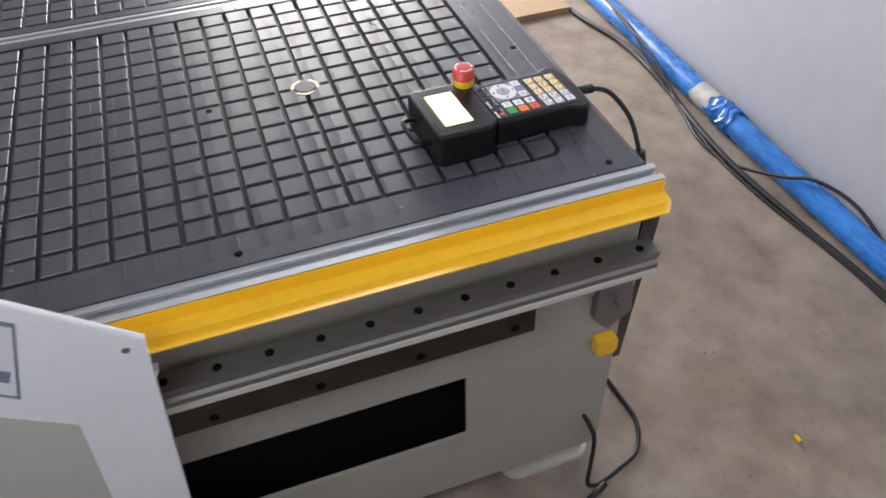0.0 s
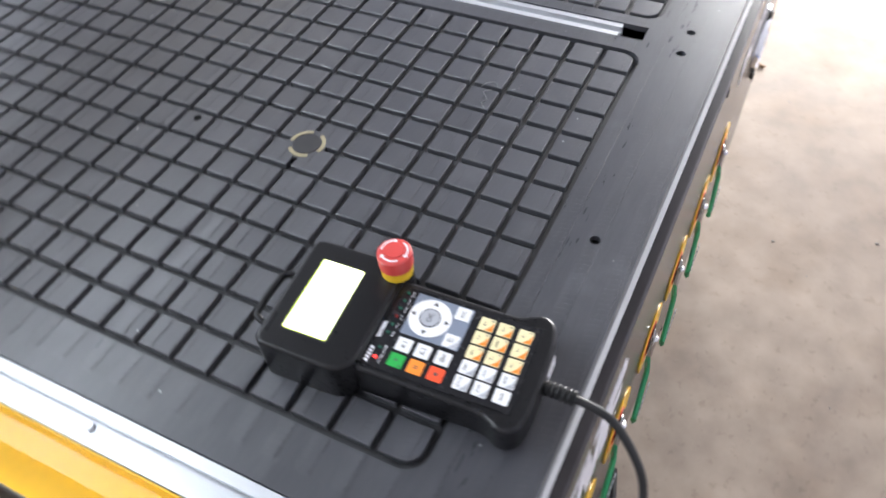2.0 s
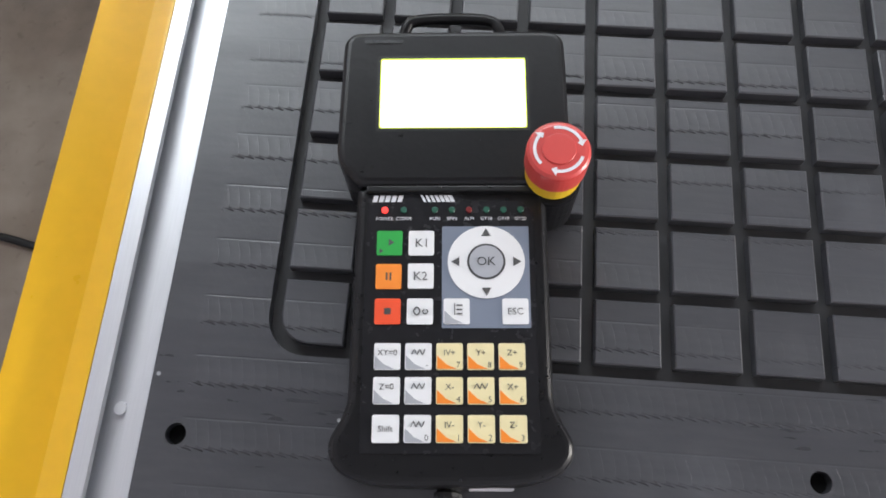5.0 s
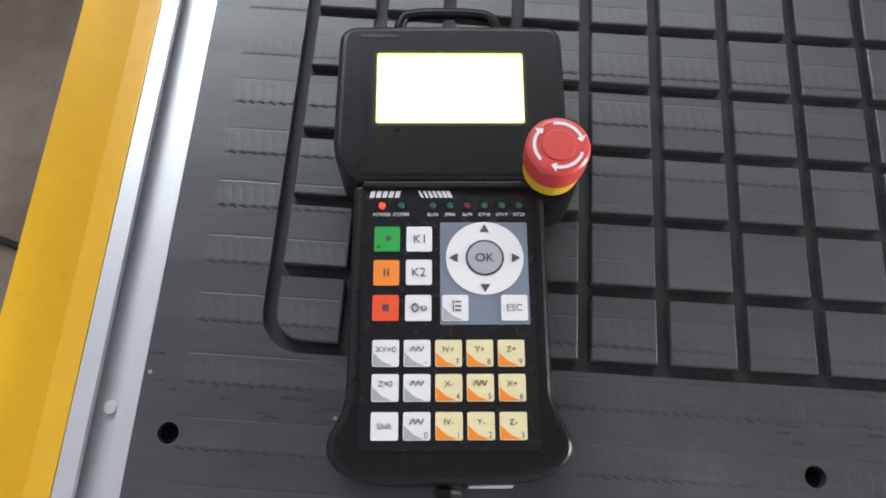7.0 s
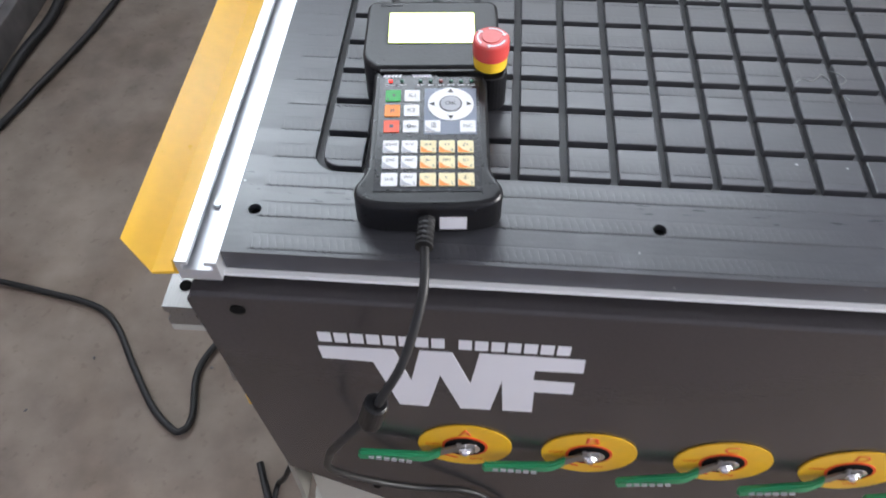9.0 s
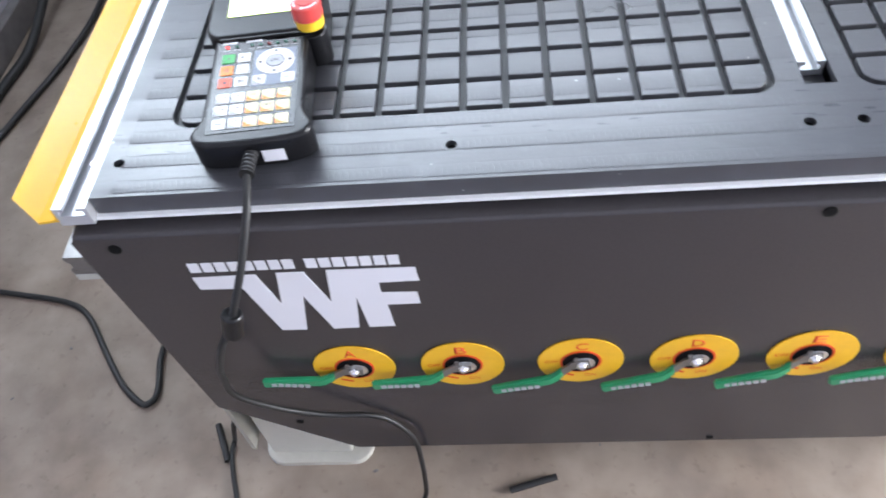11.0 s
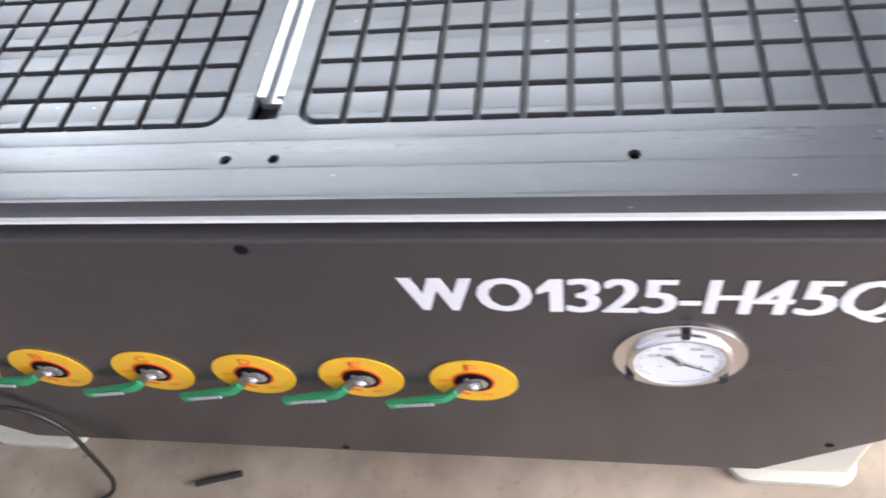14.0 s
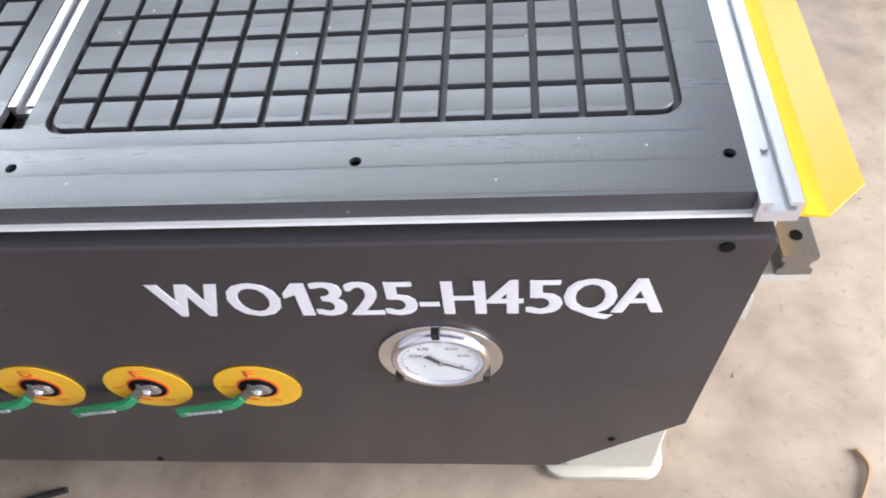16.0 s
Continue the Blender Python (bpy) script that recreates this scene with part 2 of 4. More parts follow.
def part(name, bm, material, parent=None, label="", smooth=False, kind=""):
    me = bpy.data.meshes.new(name)
    off = OFF.get(parent.name, Vector((0, 0, 0))) if parent else Vector((0, 0, 0))
    bm.transform(Matrix.Translation(-off))
    bmesh.ops.recalc_face_normals(bm, faces=bm.faces)
    bm.to_mesh(me)
    bm.free()
    me.materials.append(material)
    if smooth:
        for p in me.polygons:
            p.use_smooth = True
    ob = new(name, me)
    if parent:
        ob.parent = parent
        OFF[ob.name] = off
    if label:
        ob["label"] = label
    if kind:
        ob["kind"] = kind
    return ob


def bx(x0, x1, y0, y1, z0, z1, bev=0.0, bm=None, seg=2):
    own = bmesh.new()
    bmesh.ops.create_cube(own, size=1, matrix=Matrix.Translation(((x0 + x1) / 2, (y0 + y1) / 2, (z0 + z1) / 2)) @ Matrix.Diagonal((x1 - x0, y1 - y0, z1 - z0, 1)))
    if bev:
        bmesh.ops.bevel(own, geom=own.edges[:], offset=bev, segments=seg, affect="EDGES", profile=0.6)
    return merge(bm, own)


def merge(bm, own):
    if bm is None:
        return own
    me = bpy.data.meshes.new("tmp")
    own.to_mesh(me)
    own.free()
    bm.from_mesh(me)
    bpy.data.meshes.remove(me)
    return bm


def cy(c, r, h, axis="z", r2=None, seg=32, bev=0.0, bm=None):
    own = bmesh.new()
    turn = {"z": Matrix(), "y": Matrix.Rotation(radians(90), 4, "X"), "x": Matrix.Rotation(radians(90), 4, "Y")}[axis]
    bmesh.ops.create_cone(own, cap_ends=True, segments=seg, radius1=r, radius2=r if r2 is None else r2, depth=h, matrix=Matrix.Translation(c) @ turn)
    if bev:
        es = [e for e in own.edges if any(len(f.verts) > 4 for f in e.link_faces)]
        bmesh.ops.bevel(own, geom=es, offset=bev, segments=3, affect="EDGES", profile=0.6)
    return merge(bm, own)


def prism(pts, z0, z1, bev=0.0, seg=2, zf=None, bm=None, only_top=True):
    """A polygon in x, y pulled from z0 to z1; zf(x, y) gives the upper height instead of z1."""
    own = bmesh.new()
    lo = [own.verts.new((x, y, z0)) for x, y in pts]
    hi = [own.verts.new((x, y, zf(x, y) if zf else z1)) for x, y in pts]
    n = len(pts)
    own.faces.new(lo[::-1])
    top = own.faces.new(hi)
    for i in range(n):
        own.faces.new((lo[i], lo[(i + 1) % n], hi[(i + 1) % n], hi[i]))
    if bev:
        bmesh.ops.bevel(own, geom=list(top.edges), offset=bev, segments=seg, affect="EDGES", profile=0.6)
    return merge(bm, own)


def pillow(pts, z0, zf, r, n=4):
    """A polygon in x, y pulled up to zf(x, y), its upper rim rounded by r."""
    bm = bmesh.new()
    m = len(pts)
    V = [Vector(p) for p in pts]
    area2 = sum(V[i].x * V[(i + 1) % m].y - V[(i + 1) % m].x * V[i].y for i in range(m))
    inw = []
    for i in range(m):
        d = (V[(i + 1) % m] - V[i - 1]).normalized()
        inw.append(Vector((-d.y, d.x)) * (1 if area2 > 0 else -1))
    rows = [[bm.verts.new((v.x, v.y, z0)) for v in V]]
    for k in range(n + 1):
        a = radians(90 * k / n)
        q = [v + w * r * (1 - math.cos(a)) for v, w in zip(V, inw)]
        rows.append([bm.verts.new((v.x, v.y, zf(v.x, v.y) - r * (1 - math.sin(a)))) for v in q])
    for a, b in zip(rows, rows[1:]):
        for i in range(m):
            bm.faces.new((a[i], a[(i + 1) % m], b[(i + 1) % m], b[i]))
    bm.faces.new(rows[0][::-1])
    bm.faces.new(rows[-1])
    return bm


def sweep(prof, y0, y1, axis="y", bm=None):
    """A closed profile in (x, z) pulled along y."""
    own = bmesh.new()
    a = [own.verts.new((x, y0, z)) for x, z in prof]
    b = [own.verts.new((x, y1, z)) for x, z in prof]
    n = len(prof)
    own.faces.new(a)
    own.faces.new(b[::-1])
    for i in range(n):
        own.faces.new((a[i], b[i], b[(i + 1) % n], a[(i + 1) % n]))
    return merge(bm, own)


def rrect(x0, x1, y0, y1, r, n=6):
    out = []
    for cx, cy_, a0 in ((x1 - r, y1 - r, 0), (x0 + r, y1 - r, 90), (x0 + r, y0 + r, 180), (x1 - r, y0 + r, 270)):
        for k in range(n + 1):
            a = radians(a0 + 90 * k / n)
            out.append((cx + r * math.cos(a), cy_ + r * math.sin(a)))
    return out


def ring_plate(bm, ox0, ox1, oy0, oy1, ix0, ix1, iy0, iy1, r, z, depth, n=6):
    """A flat rectangle with a rounded opening, whose walls go down by depth."""
    inner = rrect(ix0, ix1, iy0, iy1, r, n)
    outer = [(ox1, oy1), (ox0, oy1), (ox0, oy0), (ox1, oy0)]
    vi = [bm.verts.new((x, y, z)) for x, y in inner]
    vd = [bm.verts.new((x, y, z - depth)) for x, y in inner]
    vo = [bm.verts.new((x, y, z)) for x, y in outer]
    m = n + 1
    for q in range(4):
        for k in range(n):
            bm.faces.new((vo[q], vi[q * m + k], vi[q * m + k + 1]))
        bm.faces.new((vo[q], vi[q * m + n], vi[(q * m + m) % (4 * m)], vo[(q + 1) % 4]))
    t = len(vi)
    for i in range(t):
        bm.faces.new((vi[i], vd[i], vd[(i + 1) % t], vi[(i + 1) % t]))


def quad(bm, x0, x1, y0, y1, z):
    bm.faces.new([bm.verts.new(p) for p in ((x0, y0, z), (x1, y0, z), (x1, y1, z), (x0, y1, z))])


def tube(pts, r, bm=None, seg=10, steps=8, cap=True):
    """A round cable through points, smoothed."""
    P = [Vector(p) for p in pts]
    path = []
    for i in range(len(P) - 1):
        p0, p1, p2, p3 = P[max(i - 1, 0)], P[i], P[i + 1], P[min(i + 2, len(P) - 1)]
        for k in range(steps):
            t = k / steps
            path.append(0.5 * (2 * p1 + (p2 - p0) * t + (2 * p0 - 5 * p1 + 4 * p2 - p3) * t * t + (3 * p1 - p0 - 3 * p2 + p3) * t ** 3))
    path.append(P[-1])
    own = bmesh.new()
    side = None
    rings = []
    for i, p in enumerate(path):
        d = (path[min(i + 1, len(path) - 1)] - path[max(i - 1, 0)]).normalized()
        if side is None:
            side = d.orthogonal().normalized()
        side = (side - d * side.dot(d)).normalized()
        up = d.cross(side)
        rr = r[i % len(r)] if isinstance(r, (list, tuple)) else r
        rings.append([own.verts.new(p + (side * math.cos(a) + up * math.sin(a)) * rr) for a in (2 * math.pi * k / seg for k in range(seg))])
    for a, b in zip(rings, rings[1:]):
        for k in range(seg):
            own.faces.new((a[k], a[(k + 1) % seg], b[(k + 1) % seg], b[k]))
    if cap:
        own.faces.new(rings[0][::-1])
        own.faces.new(rings[-1])
    return merge(bm, own)


def text_bm(body, x, y, z, height, width=None, shear=0.0, thick=0.0002, bold=0.0):
    """Letters lying in x, y, centred on x, with the foot of the letters at y."""
    cu = bpy.data.curves.new("letters", "FONT")
    cu.body, cu.size, cu.extrude, cu.shear, cu.resolution_u, cu.offset = body, 1.0, 0.0, shear, 3, bold
    ob = bpy.data.objects.new("letters", cu)
    scene.collection.objects.link(ob)
    dg = bpy.context.evaluated_depsgraph_get()
    me = bpy.data.meshes.new_from_object(ob.evaluated_get(dg))
    bpy.data.objects.remove(ob)
    bm = bmesh.new()
    bm.from_mesh(me)
    bpy.data.meshes.remove(me)
    xs, ys = [v.co.x for v in bm.verts], [v.co.y for v in bm.verts]
    sy = height / 0.7
    sx = width / (max(xs) - min(xs)) if width else sy
    mid = (max(xs) + min(xs)) / 2
    for v in bm.verts:
        v.co = Vector(((v.co.x - mid) * sx + x, v.co.y * sy + y, z))
    got = bmesh.ops.extrude_face_region(bm, geom=bm.faces[:])
    for v in got["geom"]:
        if isinstance(v, bmesh.types.BMVert):
            v.co.z += thick
    return bm


def upright(bm, y):
    """Turns what lies in x, y (with heights in z) into a front face at depth y, looking to -y."""
    for v in bm.verts:
        v.co = Vector((v.co.x, y - v.co.z, v.co.y))
    return bm


# ---- room ----
def room():
    fl = part("floor", bx(-1.2, 7, -1.2, 7, -0.1, 0), M_FLOOR)
    tagged(fl, "dusty worn concrete workshop floor with small stains", "floor", kind="structure")
    w = part("wall_south", bx(-1.2, 7, -1.1, -0.945, 0, 4), M_WALL)
    tagged(w, "plain pale grey plastered wall behind a blue pipe", "wall", kind="structure")
    # both openings are unseen, added only for the west and side lamps
    bm = bx(-1.15, -0.96, -0.945, 0.85, 0, 4)
    bx(-1.15, -0.96, 0.85, 1.75, 0, 1.6, bm=bm)
    bx(-1.15, -0.96, 0.85, 1.75, 2.3, 4, bm=bm)
    bx(-1.15, -0.96, 1.75, 1.8, 0, 4, bm=bm)
    bx(-1.15, -0.96, 3.2, 7, 0, 4, bm=bm)
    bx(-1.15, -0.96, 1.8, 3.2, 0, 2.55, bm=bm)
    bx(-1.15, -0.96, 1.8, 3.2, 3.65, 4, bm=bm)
    w = part("wall_west", bm, M_WALL)
    tagged(w, "plain grey plastered wall with a dirty foot", "wall", kind="structure")
    # out of view; added to keep north and west light off the aisle
    w = part("shade_wall", bx(-0.96, -0.22, 1.78, 1.9, 0, 2.3), M_WALL)
    tagged(w, "plain grey unseen wall added to shade the aisle", "wall", kind="structure")
    w = part("skirting", bx(-0.96, -0.93, -0.945, 7, 0, 0.07, 0.004), M_DIRT)
    tagged(w, "dark dusty skirting strip along the grey wall", "skirting", kind="structure")
    bm = bx(3.4, 3.6, -0.945, -0.85, 0, 4)
    bx(3.4, 3.6, 0.35, 7, 0, 4, bm=bm)
    bx(3.4, 3.6, -0.85, 0.35, 1.8, 4, bm=bm)
    tagged(part("wall_east", bm, M_WALL), "plain grey wall with a wide open gateway", "wall", kind="structure")
    bm = bx(-0.96, 3.4, 6.0, 6.2, 0, 2.1)
    bx(-0.96, 3.4, 6.0, 6.2, 3.9, 4, bm=bm)
    bx(-0.96, -1 + 0.05, 6.0, 6.2, 2.1, 3.9, bm=bm)
    bx(2.9, 3.4, 6.0, 6.2, 2.1, 3.9, bm=bm)
    tagged(part("wall_north", bm, M_WALL), "plain grey wall with a high window opening", "wall", kind="structure")
    # ceiling is out of view; its opening is added for the roof lamp
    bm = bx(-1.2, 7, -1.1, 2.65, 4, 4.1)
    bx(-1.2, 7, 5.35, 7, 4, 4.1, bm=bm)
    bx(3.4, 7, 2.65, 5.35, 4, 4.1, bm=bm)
    tagged(part("ceiling", bm, M_CEIL), "plain grey ceiling with an added opening for the roof lamp", "ceiling", kind="structure")


room()

# ---- the machine ----
H, PITCH, NX, NY, GW, GD = 0.65, 0.04, 14, 23, 0.0066, 0.007
ZX, PX = (0.0, 0.6365), (0.04, 0.0396)
BX0, BX1, BY0, BY1 = -0.057, 1.235, -0.088, 2.4
ZY1 = NY * PITCH
HOLES = [(-0.040, -0.046), (0.270, -0.046), (0.579, -0.043), (0.623, -0.043), (0.924, -0.046), (1.2215, -0.048)]
SLOT = (0.587, 0.615, 0.005)


def vacuum_bed():
    bed = thing("vacuum_bed", (BX0, BY0, H - 0.02), "black grooved vacuum bed of milled bakelite, lying on the machine frame", "machine bed")
    g = GW / 2
    bm = bmesh.new()
    # front margin with its screw holes
    y0, y1, xa = BY0, -0.02, BX0
    for hx, hy in HOLES:
        s, r = 0.011, 0.0052
        quad(bm, xa, hx - s, y0, y1, H)
        quad(bm, hx - s, hx + s, y0, hy - s, H)
        quad(bm, hx - s, hx + s, hy + s, y1, H)
        ring_plate(bm, hx - s, hx + s, hy - s, hy + s, hx - r, hx + r, hy - r, hy + r, r * 0.999, H, 0.014)
        xa = hx + s
    quad(bm, xa, BX1, y0, y1, H)
    ye = ZY1 + 0.02
    for zx, px in zip(ZX, PX):
        ring_plate(bm, -0.02 if zx == 0 else 0.62, 0.58 if zx == 0 else 1.22, -0.02, ye, zx - g, zx + NX * px + g, -g, ZY1 + g, 0.021, H, GD, 8)
    # margins beside the fields; left one has a screw hole
    hx, hy, s, r = -0.038, 0.423, 0.012, 0.0052
    quad(bm, BX0, -0.02, -0.02, hy - s, H)
    quad(bm, BX0, -0.02, hy + s, ye, H)
    quad(bm, BX0, hx - s, hy - s, hy + s, H)
    quad(bm, hx + s, -0.02, hy - s, hy + s, H)
    ring_plate(bm, hx - s, hx + s, hy - s, hy + s, hx - r, hx + r, hy - r, hy + r, r * 0.999, H, 0.014)
    quad(bm, 1.22, BX1, -0.02, ye, H)
    # the slot for the clamping rail
    sx0, sx1, sy = SLOT
    quad(bm, 0.58, 0.62, -0.02, sy, H)
    quad(bm, 0.58, sx0, sy, ye, H)
    quad(bm, sx1, 0.62, sy, ye, H)
    for a, b in (((sx0, sy), (sx1, sy)), ((sx0, sy), (sx0, ye)), ((sx1, sy), (sx1, ye))):
        bm.faces.new([bm.verts.new(p) for p in ((*a, H), (*b, H), (*b, H - 0.019), (*a, H - 0.019))])
    quad(bm, BX0, BX1, ye, BY1, H)
    part("margin_plate", bm, M_BEDX, bed)
    # edge faces, slightly chamfered foot
    bm = bx(BX0, BX1, BY0, BY0 + 0.004, H - 0.021, H - 0.0003)
    bx(BX0, BX0 + 0.004, BY0 + 0.004, BY1, H - 0.021, H - 0.0003, bm=bm)
    bx(BX1 - 0.004, BX1, BY0 + 0.004, BY1, H - 0.021, H - 0.0003, bm=bm)
    part("edge", bm, M_BEDX, bed)
    bm = bx(BX0 + 0.004, sx0, BY0 + 0.004, BY1, H - 0.021, H - GD)
    bx(sx1, BX1 - 0.004, BY0 + 0.004, BY1, H - 0.021, H - GD, bm=bm)
    bx(sx0, sx1, BY0 + 0.004, BY1, H - 0.021, H - 0.0175, bm=bm)
    part("groove_floor", bm, M_GROOVE, bed)
    bm = bmesh.new()
    for hx, hy in HOLES + [(-0.038, 0.423)]:
        cy((hx, hy, H - 0.0066), 0.0050, 0.002, seg=16, bm=bm)
    part("screw", bm, M_HOLE, bed, "recessed dark bed screws", kind="stuff")
    # drain ring of the left field
    bm = bmesh.new()
    for a0 in (10, 130, 250):
        for k in range(6):
            a1, a2 = radians(a0 + k * 14), radians(a0 + k * 14 + 14)
            v = []
            for zz in (H - 0.006, H + 0.0006):
                for rr, aa in ((0.0165, a1), (0.0205, a1), (0.0205, a2), (0.0165, a2)):
                    v.append(bm.verts.new((0.279 + rr * math.cos(aa), 0.279 + rr * math.sin(aa), zz)))
            for f in ((0, 1, 2, 3), (4, 5, 6, 7), (0, 1, 5, 4), (1, 2, 6, 5), (2, 3, 7, 6), (3, 0, 4, 7)):
                bm.faces.new([v[i] for i in f])
    part("port_ring", bm, M_BRASS, bed, "brass ring segments of a vacuum port")
    part("port_disc", cy((0.279, 0.279, H - 0.002), 0.0155, 0.006, bev=0.0006), M_GROOVE, bed)
    part("port_collar", cy((0.279, 0.279, H - 0.004), 0.0225, 0.0078), M_BEDX, bed)
    part("field_screw", cy((0.268, 0.419, H - 0.0015), 0.0045, 0.004, seg=16), M_HOLE, bed)
    return bed


def land_bm(round_at=()):
    """One raised square of the grid, about its middle; round_at lists rounded corners."""
    h = (PITCH - GW) / 2
    pts = []
    for k, (sx, sy) in enumerate(((1, 1), (-1, 1), (-1, -1), (1, -1))):
        if k in round_at:
            r = 0.0145
            for q in range(5):
                a = radians(90 * k + 90 * q / 4)
                pts.append((sx * (h - r) + r * math.cos(a), sy * (h - r) + r * math.sin(a)))
        else:
            pts.append((sx * h, sy * h))
    bm = bmesh.new()
    n = len(pts)
    lo = [bm.verts.new((x, y, -GD - 0.001)) for x, y in pts]
    mi = [bm.verts.new((x, y, -0.0007)) for x, y in pts]
    hi = [bm.verts.new((x * 0.955, y * 0.955, 0)) for x, y in pts]
    bm.faces.new(hi)
    for i in range(n):
        j = (i + 1) % n
        bm.faces.new((lo[i], lo[j], mi[j], mi[i]))
        bm.faces.new((mi[i], mi[j], hi[j], hi[i]))
    return bm


def clamp_rail(x0, x1, y0, y1, z0, z1, name, label, group=""):
    """An aluminium T-slot rail."""
    w, o, t = x1 - x0, (x1 - x0) * 0.40, 0.004
    xm = (x0 + x1) / 2
    prof = [(x0, z0), (x1, z0), (x1, z1), (xm + o / 2, z1), (xm + o / 2, z1 - t), (x1 - t, z1 - t), (x1 - t, z1 - 2.4 * t), (x0 + t, z1 - 2.4 * t), (x0 + t, z1 - t), (xm - o / 2, z1 - t), (xm - o / 2, z1), (x0, z1)]
    rail = part(name, sweep(prof, y0, y1), M_ALU)
    return tagged(rail, label, "aluminium rail", group)


def pierced(x0, x1, out, hole):
    """A standing sheet across x with one rectangular opening; out and hole are (y0, y1, z0, z1)."""
    bm = bmesh.new()
    loops = []
    for x in (x0, x1):
        for y0, y1, z0, z1 in (out, hole):
            loops.append([bm.verts.new((x, y, z)) for y, z in ((y0, z0), (y1, z0), (y1, z1), (y0, z1))])
    oa, ha, ob, hb = loops
    for k in range(4):
        q = (k + 1) % 4
        for a, b in ((oa, ha), (ob, hb), (oa, ob), (ha, hb)):
            bm.faces.new((a[k], a[q], b[q], b[k]))
    return bm


def machine_sides():
    for s, xe in ((-1, BX0), (1, BX1)):
        f = lambda d: xe + s * d
        a, b = sorted((f(0.001), f(0.033)))
        er = clamp_rail(a, b, -0.098, 2.4, H - 0.024, H - 0.002, "edge_rail", "silver aluminium T-slot rail along the bed edge", "edge rails")
        for k in range(8):
            part("slot_screw", cy(((a + b) / 2, -0.035 + 0.30 * k, H - 0.0100), 0.0036, 0.003, seg=12, bev=0.0006), M_ALU, er)
        # folded yellow guard
        pr = [(f(0.034), H - 0.003), (f(0.0355), H - 0.003), (f(0.0375), H - 0.018), (f(0.056), H - 0.021), (f(0.084), H - 0.010), (f(0.084), H - 0.012), (f(0.056), H - 0.0235), (f(0.0355), H - 0.021), (f(0.034), H - 0.020)]
        bm = sweep(pr, -0.096, 2.4)
        for v in bm.verts:
            if v.co.y < 0 and abs(v.co.x - xe) > 0.08:
                v.co.y += 0.022
        g = part("yellow_guard", bm, M_YEL)
        tagged(g, "folded yellow painted sheet guard beside the rail", "guard rail", "side guards")
        # beam, rail, rack
        base = thing("side_frame", (f(0.02), 0, 0), "cream painted steel side frame of the machine", "machine frame", "side frames")
        a, b = sorted((f(0.0), f(0.030)))
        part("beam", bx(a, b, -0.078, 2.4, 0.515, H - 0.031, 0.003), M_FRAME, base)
        a, b = sorted((f(0.0), f(0.074)))
        part("ledge", prism([(a, -0.083), (b, -0.083), (b, 2.35), (a, 2.35)], 0.521, 0.5315, 0.003), M_CREAM, base)
        a, b = sorted((f(-0.03), f(0.030)))
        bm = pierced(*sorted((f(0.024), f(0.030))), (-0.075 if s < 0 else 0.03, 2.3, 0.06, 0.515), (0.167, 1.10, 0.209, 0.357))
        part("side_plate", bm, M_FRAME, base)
        # added box; its black colour paints the shade behind the opening
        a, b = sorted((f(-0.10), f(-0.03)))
        part("hollow_shade_box", bx(a, b, 0.1, 2.3, 0.1, 0.5), M_HOLE, base, "black box added to show the shaded hollow inside the frame")
        a, b = sorted((f(-0.115), f(0.012)))
        part("leg", bx(a, b, -0.062, 0.02, 0.012, 0.2, 0.004), M_CREAM, base)
        a, b = sorted((f(-0.146), f(0.025)))
        part("foot_plate", prism(rrect(a, b, -0.078, 0.09, 0.03), 0.0, 0.012, 0.003), M_CREAM, base)
        # stop block at the end
        a, b = sorted((f(-0.005), f(0.034)))
        part("end_block", prism([(a, -0.085), (b, -0.085), (b, -0.02), (a, -0.02)], 0.46, 0.499, 0.004), M_CREAM, base)
        rail = thing("linear_rail", (f(0.035), -0.1, 0.5), "bright steel linear guide rail with counterbored holes", "guide rail", "guide rails")
        pr = [(f(0.043), 0.532), (f(0.073), 0.532), (f(0.073), 0.540), (f(0.069), 0.544), (f(0.069), 0.550), (f(0.073), 0.554), (f(0.073), 0.560), (f(0.043), 0.560), (f(0.043), 0.554), (f(0.047), 0.550), (f(0.047), 0.544), (f(0.043), 0.540)]
        part("bar", sweep(pr, -0.084, 2.3), M_STEEL, rail)
        for k in range(14):
            part("bolt_hole", cy((f(0.058), -0.062 + 0.06 * k, 0.5595), 0.0055, 0.0025, seg=16), M_HOLE, rail)
        if s < 0:
            rack = thing("gear_rack", (f(0.05), 0.085, 0.475), "dark oiled steel gear rack bolted under the guide rail", "gear rack")
            bm = prism([(f(0.030), 0.083), (f(0.072), 0.087), (f(0.072), 2.2), (f(0.030), 2.2)], 0.475, 0.5205, 0.002)
            part("bar", bm, M_RACK, rack)
            for k in range(9):
                part("bolt_hole", cy((f(0.072), 0.115 + 0.128 * k, 0.491), 0.006, 0.002, "x", seg=16), M_HOLE, rack)
            st = thing("limit_bracket", (f(0.02), -0.05, 0.36), "steel end-stop bracket with a yellow rubber buffer", "bracket")
            bm = prism([(-0.075, 0.47), (-0.022, 0.47), (-0.022, 0.40), (-0.046, 0.37), (-0.080, 0.40)], 0, 0.014, 0.002)
            for v in bm.verts:
                v.co = Vector((f(0.031) - v.co.z, v.co.x, v.co.y + 0.02))
            part("plate", bm, M_STEEL, st)
